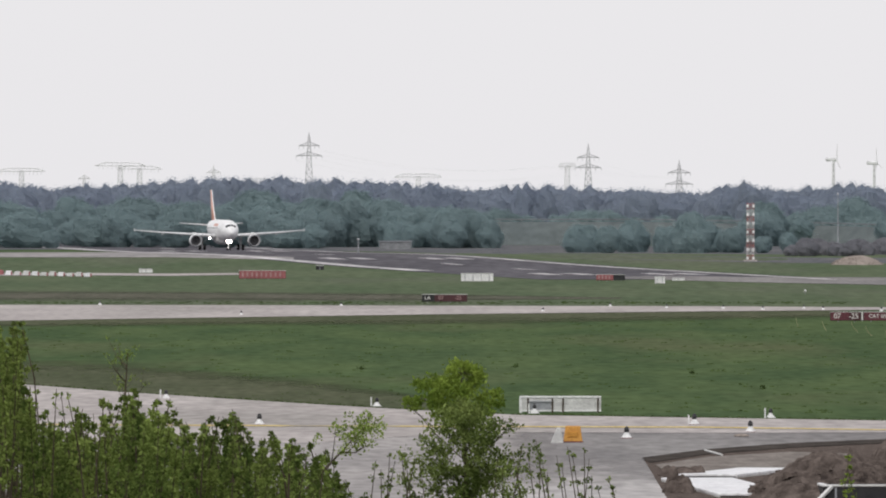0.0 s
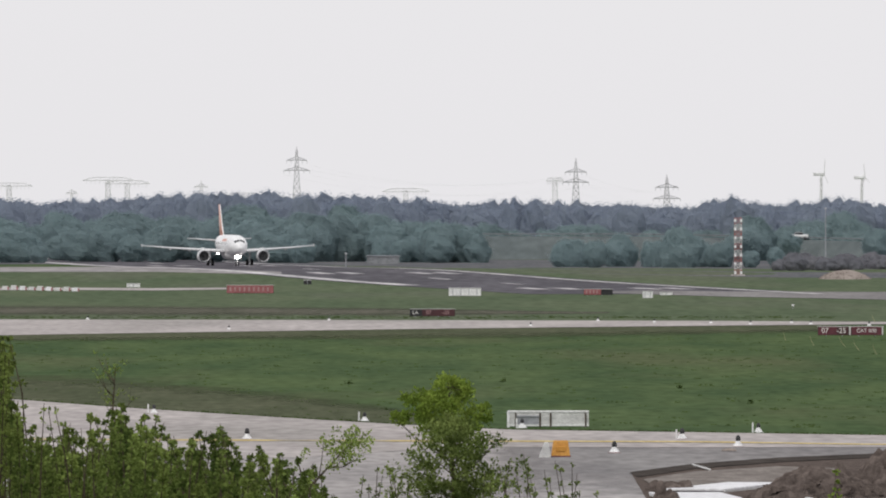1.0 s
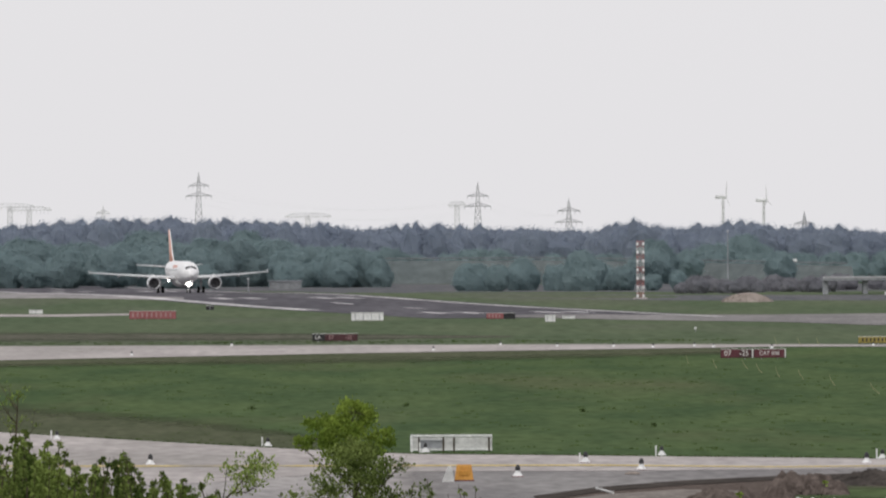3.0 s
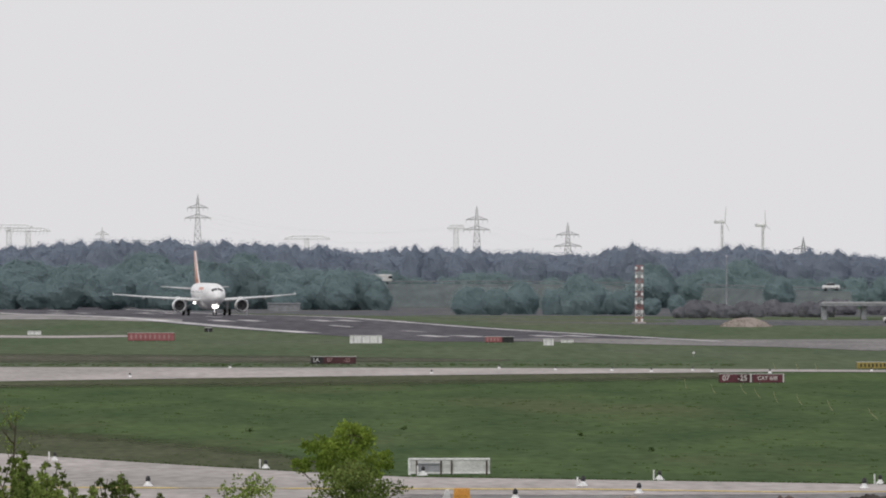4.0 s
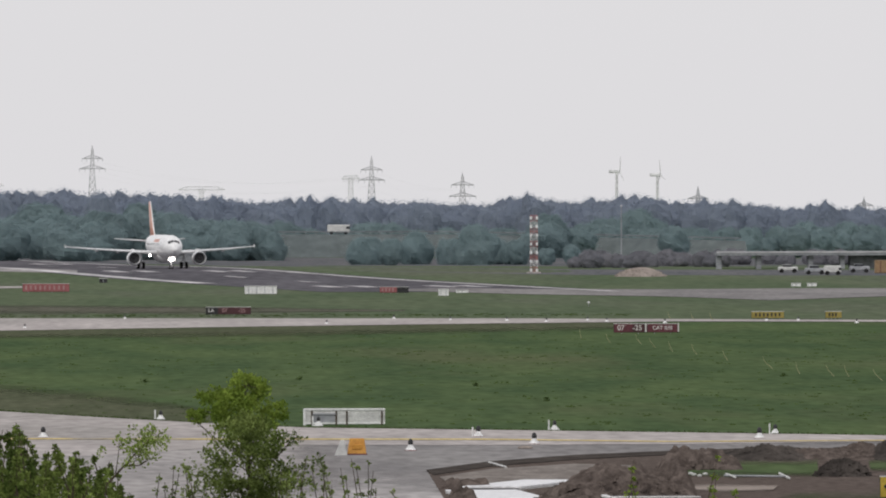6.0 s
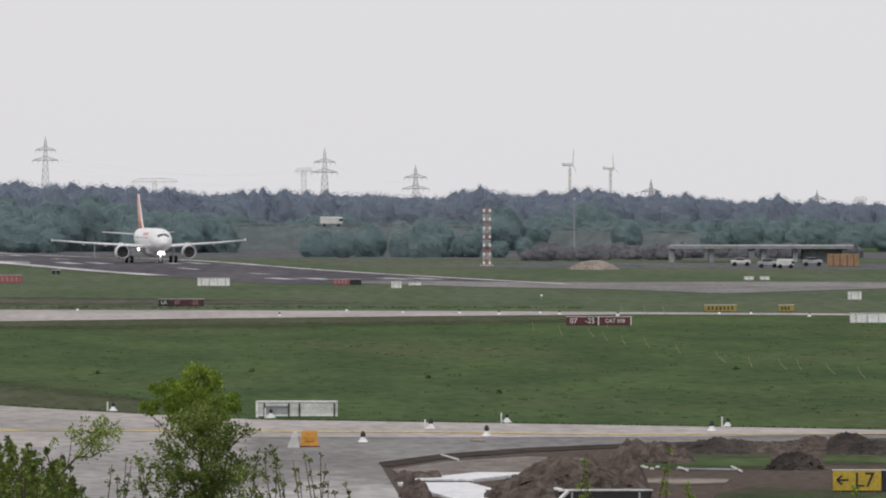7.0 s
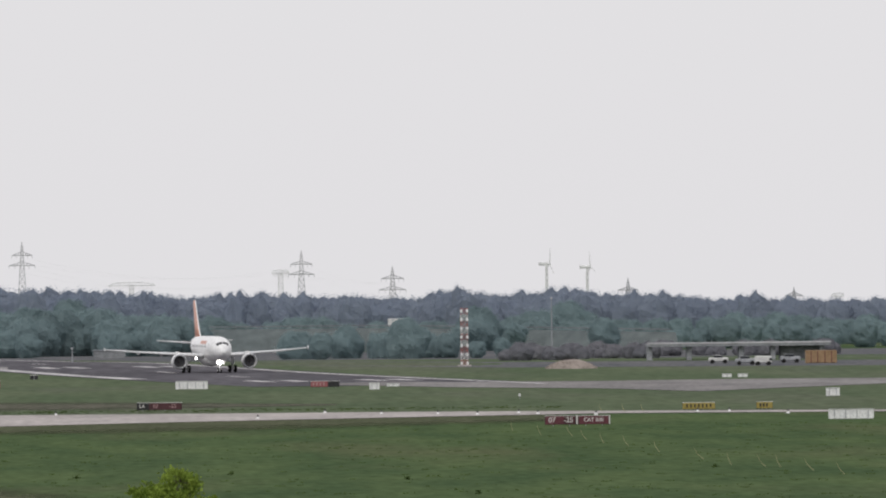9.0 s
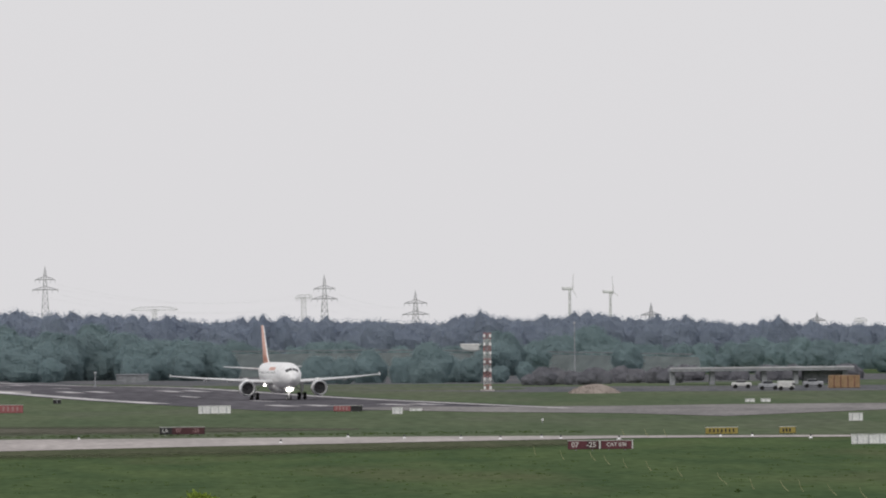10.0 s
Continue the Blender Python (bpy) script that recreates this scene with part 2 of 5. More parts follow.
def strip(name, far, near, mat, lift, label, cuts=12, frayed="", across=6):
    """A paved or bare area between a far edge and a near edge, each a row of (u, v), resampled evenly and laid on the field."""
    def along(pts, k):
        d = [0.0]
        for p, q in zip(pts, pts[1:]):
            d.append(d[-1] + abs(q[0] - p[0]) + 1e-6)
        x = d[-1] * k
        for i in range(len(pts) - 1):
            if x <= d[i + 1] or i == len(pts) - 2:
                f = (x - d[i]) / (d[i + 1] - d[i])
                return [pts[i][j] + (pts[i + 1][j] - pts[i][j]) * f for j in (0, 1)]
    bm = bmesh.new()
    layer = bm.verts.layers.float.new("cover")
    rows = []
    n = cuts * max(len(far), len(near))
    for i in range(n + 1):
        a, b = along(far, i / n), along(near, i / n)
        pa, pb = spot(*a), spot(*b)
        col = []
        for j in range(across + 1):
            p = pa.lerp(pb, j / across)
            col.append(bm.verts.new((p.x, p.y, swell(p.y) + lift)))
        rows.append(col)
    for a, b in zip(rows, rows[1:]):
        for j in range(across):
            bm.faces.new((a[j], a[j + 1], b[j + 1], b[j]))
    if frayed:
        for k, col in enumerate(rows):
            for j, q in enumerate(col):
                a = j / across
                q[layer] = min(1.0, {"both": 2.2 * min(a, 1 - a), "far": 1.8 * a, "near": 1.4 * (1 - a), "end": 9 * (1 - k / n)}[frayed])
        mat = soften(mat)
    ob = mesh_object(name, bm, mat)
    for p in ob.data.polygons:
        if p.normal.z < 0:
            ob.data.flip_normals()
            break
    return tagged(ob, label, name.split("_")[0], kind="structure")


# ---- the field ----
def mound(y):
    """The viewing mound under the camera."""
    def step(a, b, t):
        k = min(1.0, max(0.0, (t - a) / (b - a)))
        return k * k * (3 - 2 * k)
    return 13.4 - 1.7 * step(25, 80, y) - 11.7 * step(112, 270, y)


def make_ground():
    ys = [-6000, -2000, -600, -200] + list(range(-100, 300, 10)) + list(range(300, 1800, 50)) + list(range(1800, 2700, 20)) + [2800, 3200, 4000, 5000, 9000]
    xs = [-7000, -2500, -900, -400, -200] + list(range(-150, 151, 15)) + [200, 400, 900, 2500, 7000]
    bm = bmesh.new()
    grid = []
    for y in ys:
        row = []
        for x in xs:
            fade = math.exp(-(x / 260.0) ** 2)
            row.append(bm.verts.new((x, y, swell(y) + mound(abs(y)) * fade if abs(x) < 2000 else 0.0)))
        grid.append(row)
    for a, b in zip(grid, grid[1:]):
        for k in range(len(xs) - 1):
            bm.faces.new((a[k], a[k + 1], b[k + 1], b[k]))
    ob = mesh_object("ground", bm, GRASS)
    if ob.data.polygons[0].normal.z < 0:
        ob.data.flip_normals()
    return tagged(ob, "wide mown airfield grass, green with worn patches", "ground", kind="structure")


def runway_line(lateral, y):
    return Vector((lateral - 0.12586 * y, y, swell(y)))


def band(name, l1, l2, y1, y2, mat, lift, label, kind="structure", step=20.0):
    """A strip along the runway between two lateral offsets."""
    bm = bmesh.new()
    n = max(1, int(abs(y2 - y1) / step))
    rows = []
    for i in range(n + 1):
        y = y1 + (y2 - y1) * i / n
        rows.append([bm.verts.new(runway_line(l, y) + Vector((0, 0, lift))) for l in (l1, l2)])
    for a, b in zip(rows, rows[1:]):
        bm.faces.new((a[0], a[1], b[1], b[0]))
    ob = mesh_object(name, bm, mat)
    if ob.data.polygons[0].normal.z < 0:
        ob.data.flip_normals()
    return tagged(ob, label, "runway" if "runway" in name else "marking", kind=kind)


PALEAPRON = material("worn_apron", (0.31, 0.295, 0.29), (0.375, 0.355, 0.345), 0.15, (1, 0.2, 1), 0.85)
make_ground()
# runway, 45 m between its edge lines, with touchdown bars and centre dashes
band("runway_surface", 235, 279, 1760, 3300, RUNWAY, 0.05, "dark asphalt runway with worn tyre marks")
band("runway_edge_line_near", 236.2, 239.6, 1915, 2640, PAINT, 0.07, "worn white line along the runway edge")
band("runway_edge_line_far", 275.6, 277.4, 1760, 2560, PAINT, 0.07, "worn white line along the far runway edge")
for k, y in enumerate(range(1840, 2700, 90)):
    for off in (247.0, 252.0, 264.0, 268.5) if k % 3 == 0 else (256.6,):
        band("runway_marking", off, off + (2.4 if k % 3 == 0 else 1.2), y, y + 26, PAINT, 0.08, "white painted runway bar", step=12)
strip("runway_concrete_end", [(1180, 489), (1300, 491), (1568, 492), (1800, 491), (2160, 492)], [(1050, 492), (1300, 500), (1568, 505), (1750, 512), (1900, 507), (2160, 499)], ASPHALT, 0.06, "pale worn concrete end of the runway")
# overlay that pales the far grass with painted haze
strip("grass_runway_side", [(-220, 446), (400, 446), (860, 446), (1400, 450), (2320, 452)], [(-220, 541), (300, 541), (784, 542), (1250, 543), (2320, 548)], HAZED_GRASS, 0.015, "grass along the runway, paled with painted distance haze", across=70)
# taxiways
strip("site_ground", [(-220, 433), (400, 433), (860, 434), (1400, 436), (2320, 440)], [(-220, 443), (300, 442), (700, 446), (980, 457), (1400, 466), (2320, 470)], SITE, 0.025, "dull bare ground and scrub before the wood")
strip("taxiway_far", [(-120, 484), (150, 484), (300, 485), (430, 484)], [(-120, 489), (150, 488), (300, 489), (430, 487)], CONCRETE, 0.05, "thin pale concrete taxiway across the grass")
strip("taxiway_leftmost", [(-100, 448), (300, 447), (520, 456)], [(-100, 456), (300, 456), (520, 461)], SHOULDER, 0.055, "grey worn concrete beside the runway")
strip("taxiway_middle", [(-150, 540), (300, 541), (784, 542), (1250, 543), (1600, 545), (2200, 549)], [(-150, 571), (300, 564), (784, 557), (1250, 552), (1600, 549), (2200, 551.5)], CONCRETE, 0.05, "pale concrete taxiway across the grass")
strip("verge_dry", [(-150, 514), (250, 515), (700, 519), (1100, 527)], [(-150, 534), (250, 534), (700, 535), (1100, 530)], DRY, 0.03, "dry brownish grass verge", frayed="both")
strip("verge_middle", [(-150, 571), (300, 564), (784, 557), (1500, 550)], [(-150, 582), (300, 578), (784, 577), (1500, 564)], VERGE, 0.03, "greyish worn grass beside the taxiway", frayed="near")
strip("verge_near", [(-150, 630), (200, 640), (500, 665), (760, 700)], [(-150, 672), (200, 694), (500, 713), (760, 728)], VERGE, 0.03, "thin brownish grass beside the taxiway", frayed="far")
FAR_EDGE = [(-250, 664), (60, 683), (200, 694), (400, 707), (560, 717), (750, 728), (920, 736), (1250, 741), (1568, 746), (2050, 754), (2300, 757)]
strip("apron_asphalt", FAR_EDGE, [(-250, 960), (60, 960), (400, 960), (1250, 960), (1300, 812), (1568, 784), (2050, 768), (2300, 766)], ASPHALT, 0.03, "grey asphalt apron and taxiway")
strip("taxiway_near", FAR_EDGE, [(-250, 790), (60, 788), (200, 786), (400, 786), (560, 785), (750, 772), (920, 767), (1250, 768), (1568, 767), (2050, 762), (2300, 762)], CONCRETE, 0.05, "pale concrete taxiway with a curved edge")
strip("apron_pale", [(-250, 789), (560, 784), (800, 770), (990, 767)], [(-250, 960), (400, 960), (705, 960), (960, 960)], PALEAPRON, 0.045, "pale grey worn apron concrete", frayed="end")
strip("taxiway_line", [(-250, 750), (300, 753.5), (750, 755.5), (1250, 757), (1568, 762), (2300, 760)], [(-250, 752.5), (300, 756), (750, 758), (1250, 759.5), (1568, 764), (2300, 761.5)], YLINE, 0.07, "worn yellow taxiway centre line")
strip("apron_slab", [(820, 842), (1000, 815), (1147, 812)], [(700, 960), (1000, 960), (1290, 960)], SLAB, 0.055, "fresh pale concrete slab at the apron edge", frayed="far")


# ---- aircraft ----
PLANE_WHITE = material("aircraft_white", (0.85, 0.85, 0.85), (0.90, 0.90, 0.90), 0.25, rough=0.3)
PLANE_GREY = material("aircraft_grey", (0.68, 0.69, 0.70), (0.77, 0.77, 0.78), 0.4, rough=0.35, metal=0.2)
PLANE_ORANGE = material("aircraft_orange", (0.60, 0.27, 0.19), (0.67, 0.32, 0.23), 0.4, rough=0.35)
GLASS_DARK = material("cockpit_glass", (0.02, 0.022, 0.028), (0.035, 0.038, 0.045), 3, rough=0.12)
TYRE = material("tyre", (0.02, 0.02, 0.02), (0.035, 0.035, 0.035), 3, rough=0.8)
FAN = material("fan_metal", (0.02, 0.02, 0.022), (0.04, 0.04, 0.045), 3, rough=0.6)
LAMP_GLOW = glow("landing_lamp_glow", (1.0, 0.93, 0.88), 14)

NOSE = -16.1
HULL = ((0.0, 0.05, -0.45), (0.25, 0.42, -0.42), (0.8, 0.85, -0.33), (1.6, 1.25, -0.2), (2.6, 1.58, -0.08), (3.8, 1.82, -0.02), (5.2, 1.95, 0.0),
        (12.0, 1.98, 0.0), (20.0, 1.98, 0.0), (23.0, 1.9, 0.08), (26.0, 1.6, 0.36), (29.0, 1.12, 0.75), (31.5, 0.66, 1.05), (33.2, 0.3, 1.2), (33.8, 0.08, 1.22))


def hull(s, a, out=0.0):
    """A point on the fuselage skin s metres aft of the nose, a degrees round from the top."""
    for (s0, r0, z0), (s1, r1, z1) in zip(HULL, HULL[1:]):
        if s <= s1:
            k = (s - s0) / (s1 - s0)
            r, z = r0 + (r1 - r0) * k, z0 + (z1 - z0) * k
            break
    r += out
    return Vector((math.sin(radians(a)) * r, NOSE + s, 3.86 + z + math.cos(radians(a)) * r * 1.05))


def hull_patch(s0, s1, a0, a1, out=0.02, n=4):
    bm = bmesh.new()
    g = [[bm.verts.new(hull(s0 + (s1 - s0) * i / n, a0 + (a1 - a0) * j / n, out)) for j in range(n + 1)] for i in range(n + 1)]
    for i in range(n):
        for j in range(n):
            bm.faces.new((g[i][j], g[i + 1][j], g[i + 1][j + 1], g[i][j + 1]))
    return bm


def blade(sections):
    """A wing-like solid through sections of (lead point, chord, thickness, upright)."""
    bm = bmesh.new()
    shape = ((0, 0), (0.04, 0.35), (0.15, 0.5), (0.4, 0.5), (0.75, 0.25), (1, 0.02), (0.75, -0.2), (0.4, -0.42), (0.15, -0.45), (0.04, -0.3))
    rings = []
    for lead, chord, thick, upright in sections:
        lead = Vector(lead)
        rings.append([bm.verts.new(lead + Vector((h * thick if upright else 0, c * chord, 0 if upright else h * thick))) for c, h in shape])
    n = len(shape)
    for a, b in zip(rings, rings[1:]):
        for k in range(n):
            bm.faces.new((a[k], a[(k + 1) % n], b[(k + 1) % n], b[k]))
    bm.faces.new(rings[0])
    bm.faces.new(rings[-1][::-1])
    return bm


def wheel(x, y, r, w, parent):
    bm = bmesh.new()
    lathe(bm, [(r * 0.55, -w / 2), (r * 0.92, -w / 2), (r, -w / 3), (r, w / 3), (r * 0.92, w / 2), (r * 0.55, w / 2)], (x, y, r), "X", 18)
    t = part("tyre", bm, TYRE, parent, "black rubber tyre")
    bm = bmesh.new()
    lathe(bm, [(r * 0.5, -w / 2 - 0.02), (r * 0.5, w / 2 + 0.02)], (x, y, r), "X", 12)
    part("rim", bm, PLANE_GREY, t, "grey metal rim")


def make_aircraft():
    plane = thing("airliner", label="white twin-engine airliner with an orange tail fin rolling on the runway", category="airliner")
    bm = bmesh.new()
    rings = []
    for s, r, z in HULL:
        rings.append([bm.verts.new(hull(s, 360 * k / 28)) for k in range(28)])
    for a, b in zip(rings, rings[1:]):
        for k in range(28):
            bm.faces.new((a[k], a[(k + 1) % 28], b[(k + 1) % 28], b[k]))
    bm.faces.new(rings[0])
    bm.faces.new(rings[-1])
    body = part("fuselage", bm, PLANE_WHITE, plane, "smooth white fuselage", smooth=True)
    for a0, a1 in ((3, 27), (29, 50), (-27, -3), (-50, -29)):
        far = abs(a0 + a1) / 2
        part("cockpit_window", hull_patch(1.12 + far * 0.004, 1.62 + far * 0.008, a0, a1, 0.03), GLASS_DARK, body, "dark cockpit window")
    for side in (-1, 1):
        for k in range(28):
            s = 6.4 + k * 0.64
            part("cabin_window", hull_patch(s, s + 0.26, side * 72, side * 82, 0.012, 1), GLASS_DARK, body)
        part("lettering_block", hull_patch(8.0, 14.0, side * 50, side * 66, 0.012, 6), PLANE_ORANGE, body, "orange lettering block")
        part("cabin_door", hull_patch(4.4, 5.2, side * 62, side * 112, 0.010, 3), PLANE_GREY, body, "grey-outlined cabin door")
    bm = bmesh.new()
    lathe(bm, [(0.2, 0), (1.5, 1.6), (1.75, 4), (1.7, 8), (1.2, 11), (0.2, 12.5)], (0, NOSE + 9.2, 2.75), "Y", 20)
    part("belly_fairing", bm, PLANE_WHITE, plane, "grey belly fairing", smooth=True)
    for side in (-1, 1):
        w = part("wing", blade([((side * 1.2, NOSE + 10.6, 2.75), 7.2, 0.85, False), ((side * 6.2, NOSE + 13.4, 3.08), 4.3, 0.52, False),
                                ((side * 12.0, NOSE + 16.2, 3.45), 2.9, 0.34, False), ((side * 16.7, NOSE + 18.5, 3.85), 1.6, 0.2, False)]), PLANE_GREY, plane, "pale grey swept wing", smooth=True)
        part("wingtip_fence", blade([((side * 16.75, NOSE + 18.5, 3.6), 0.9, 0.1, True), ((side * 16.75, NOSE + 18.4, 3.86), 1.6, 0.12, True), ((side * 16.8, NOSE + 19.1, 4.2), 0.8, 0.08, True)]), PLANE_GREY, w, "pale wingtip fence")
        for k, (x, y, z) in enumerate(((4.2, 15.6, 2.85), (7.6, 16.7, 2.95), (11.2, 17.8, 3.15))):
            bm = bmesh.new()
            lathe(bm, [(0.04, 0), (0.2, 0.6), (0.22, 1.8), (0.03, 3.0)], (side * x, NOSE + y, z), "Y", 8)
            part("flap_fairing", bm, PLANE_GREY, w)
        bm = bmesh.new()
        lathe(bm, [(0.98, 0.9), (0.97, 0.25), (1.06, 0.0), (1.17, 0.15), (1.24, 0.9), (1.22, 1.9), (1.02, 3.0), (0.9, 3.25)], (side * 5.75, NOSE + 9.6, 1.86), "Y", 28, caps=False)
        eng = part("engine", bm, PLANE_WHITE, plane, "white engine nacelle with a bare metal lip", smooth=True)
        bm = bmesh.new()
        lathe(bm, [(0.97, 0.8), (0.9, 0.82), (0.28, 0.75), (0.05, 0.35)], (side * 5.75, NOSE + 9.6, 1.86), "Y", 28)
        part("fan", bm, FAN, eng, "dark engine fan and spinner")
        bm = bmesh.new()
        lathe(bm, [(1.0, 0.02), (1.06, -0.03), (1.12, 0.03), (1.19, 0.22), (1.185, 0.24)], (side * 5.75, NOSE + 9.6, 1.86), "Y", 28, caps=False)
        part("intake_lip", bm, STEEL, eng, "bare metal intake lip")
        part("pylon", boxed(side * 5.75, NOSE + 12.6, 2.95, 0.28, 3.4, 0.5, 0.05), PLANE_WHITE, eng)
        part("tailplane", blade([((side * 0.5, NOSE + 28.0, 4.75), 3.6, 0.4, False), ((side * 6.22, NOSE + 31.4, 5.2), 1.5, 0.16, False)]), PLANE_GREY, plane, "pale grey tailplane", smooth=True)
        leg = thing("main_gear")
        leg.parent = plane
        bm = bmesh.new()
        bar(bm, (side * 3.8, 0, 0.58), (side * 3.7, 0.1, 2.9), 0.13, 10)
        bar(bm, (side * 3.75, 0, 1.4), (side * 2.2, 0.1, 2.6), 0.07, 8)
        bar(bm, (side * 3.35, 0, 0.58), (side * 4.25, 0, 0.58), 0.08, 8)
        part("strut", bm, PLANE_GREY, leg)
        part("gear_door", boxed(side * 4.0, 0.1, 1.3, 0.06, 1.0, 1.5, 0.02), PLANE_GREY, leg)
        for off in (-0.46, 0.46):
            wheel(side * 3.8 + off, 0, 0.6, 0.46, leg)
    part("fin", blade([((0, NOSE + 25.2, 5.6), 6.4, 0.5, True), ((0, NOSE + 27.2, 7.2), 4.9, 0.42, True), ((0, NOSE + 30.9, 11.76), 2.4, 0.22, True)]), PLANE_ORANGE, plane, "orange tail fin", smooth=True)
    part("fin_edge", blade([((0, NOSE + 25.15, 5.6), 0.5, 0.22, True), ((0, NOSE + 27.15, 7.2), 0.45, 0.2, True), ((0, NOSE + 30.85, 11.8), 0.35, 0.14, True)]), PLANE_WHITE, plane, "white leading edge of the fin")
    nose = thing("nose_gear")
    nose.parent = plane
    bm = bmesh.new()
    bar(bm, (0, NOSE + 5.07, 0.38), (0, NOSE + 5.2, 2.4), 0.1, 10)
    bar(bm, (-0.3, NOSE + 5.07, 0.38), (0.3, NOSE + 5.07, 0.38), 0.06, 8)
    part("strut", bm, PLANE_GREY, nose)
    for off in (-0.25, 0.25):
        wheel(off, NOSE + 5.07, 0.38, 0.22, nose)
        part("gear_door", boxed(off * 2.4, NOSE + 4.4, 1.35, 0.04, 1.3, 0.7, 0.01), PLANE_WHITE, nose)
    for x, z in ((-0.22, 1.70), (0.22, 1.70), (0.0, 1.60)):
        bm = bmesh.new()
        lathe(bm, [(0.13, 0), (0.25, -0.06), (0.18, -0.14), (0.05, -0.18)], (x, NOSE + 4.75, z), "Y", 14)
        part("landing_lamp", bm, LAMP_GLOW, nose, "lit landing lamp")
    bm = bmesh.new()
    lathe(bm, [(0.1, 0), (0.19, -0.05), (0.14, -0.12), (0.04, -0.15)], (-3.0, NOSE + 10.4, 2.35), "Y", 14)
    part("landing_lamp", bm, LAMP_GLOW, plane, "lit wing landing lamp")
    return plane


airliner = make_aircraft()


# ---- woods ----
def clump_crown(rng, h, w, count, size, base=0.25):
    """A full crown: an uneven rounded body under many small leaf clumps that fray its outline."""
    off = Vector((rng.uniform(-50, 50), rng.uniform(-50, 50), rng.uniform(-50, 50)))
    mid, up = h * (1 + base) / 2, h * (1 - base) / 2

    def skin(d, k):
        r = k * (1 + 0.30 * noise.noise(d * 1.5 + off) + 0.15 * noise.noise(d * 3.6 + off) + 0.06 * noise.noise(d * 8 + off))
        return Vector((d.x * w * 0.5 * r, d.y * w * 0.5 * r, mid + d.z * up * min(r, 1.12)))

    verts, faces = [], []
    rows, cols = 13, 20
    for a in range(rows):
        th = math.pi * (a + 0.35) / (rows - 0.3)
        for b in range(cols):
            ph = math.tau * b / cols
            verts.append(skin(Vector((math.sin(th) * math.cos(ph), math.sin(th) * math.sin(ph), math.cos(th))), 0.88))
    for a in range(rows - 1):
        for b in range(cols):
            i, k = a * cols + b, a * cols + (b + 1) % cols
            faces.append((i, k, k + cols, i + cols))
    faces.append(tuple(range(cols)))
    for _ in range(count):
        d = Vector((rng.gauss(0, 1), rng.gauss(0, 1), rng.gauss(0, 1))).normalized()
        p = skin(d, rng.uniform(0.87, 0.97) if rng.random() < 0.9 else rng.uniform(0.97, 1.07))
        s = size * rng.uniform(0.5, 1.3)
        u = Vector((rng.gauss(0, 1), rng.gauss(0, 1), rng.gauss(0, 1))).normalized()
        v = d.cross(u).normalized()
        u = (d + u * 0.3).cross(v).normalized()
        i = len(verts)
        verts += [p - u * s, p - v * s * 0.7 + d * s * 0.2, p + u * s, p + v * s * 0.7 - d * s * 0.1]
        faces.append((i, i + 1, i + 2, i + 3))
    return verts, faces


def make_tree(seed, h, w, mat, count=4600, size=0.2, label="deciduous tree at the edge of the wood, haze in its leaf colour"):
    rng = random.Random(seed)
    tree = thing("tree", label=label, category="tree", group="trees of the wood")
    bm = bmesh.new()
    top = Vector((rng.uniform(-0.4, 0.4), rng.uniform(-0.4, 0.4), h * 0.75))
    bar(bm, (0, 0, -0.3), top, 0.22, 6, 0.06)
    for k in range(7):
        t = rng.uniform(0.3, 0.9)
        a = rng.uniform(0, math.tau)
        p = top * t
        bar(bm, p, p + Vector((math.cos(a) * w * 0.32, math.sin(a) * w * 0.32, h * 0.16)), 0.08, 5, 0.02)
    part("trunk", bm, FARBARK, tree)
    me = bpy.data.meshes.new("crown")
    verts, faces = clump_crown(rng, h, w, count, size, rng.uniform(-0.3, -0.05))
    me.from_pydata(verts, [], faces)
    me.materials.append(mat)
    crown = new("crown", me)
    crown.parent = tree
    return tree


def wood_top(u):
    """Sight height of the tree tops along the skyline."""
    pts = ((-250, 322), (0, 326), (90, 337), (180, 331), (300, 322), (450, 320), (620, 323), (760, 330), (840, 337), (950, 336), (1060, 339), (1150, 342), (1260, 341),
           (1320, 331), (1400, 336), (1480, 331), (1560, 336), (1700, 345), (1850, 351), (2000, 356), (2300, 358))
    for (a, p), (b, q) in zip(pts, pts[1:]):
        if u <= b:
            return p + (q - p) * (u - a) / (b - a)
    return pts[-1][1]


def joined_growth(name, label, places, mat, seed, count, size):
    """Many trees or shrubs that nobody could count, in one mesh. places: foot point, height, breadth."""
    rng = random.Random(seed)
    kinds = []
    for k in range(5):
        v, f = clump_crown(rng, 12.0, 10.0, count, size, rng.uniform(-0.3, -0.05))
        kinds.append((np.array([tuple(p) for p in v]), f))
    verts, faces, n = [], [], 0
    for p, h, w in places:
        v, f = kinds[rng.randrange(5)]
        a = rng.uniform(0, math.tau)
        c, s = math.cos(a) * w / 10.0, math.sin(a) * w / 10.0
        q = np.stack([v[:, 0] * c - v[:, 1] * s + p[0], v[:, 0] * s + v[:, 1] * c + p[1], v[:, 2] * h / 12.0 + p[2]], 1)
        verts.append(q)
        faces += [tuple(i + n for i in g) for g in f]
        n += len(q)
    me = bpy.data.meshes.new(name)
    me.from_pydata(np.concatenate(verts).tolist(), [], faces)
    me.materials.append(mat)
    return tagged(new(name, me), label, "wood" if "wood" in name else "scrub", kind="stuff")


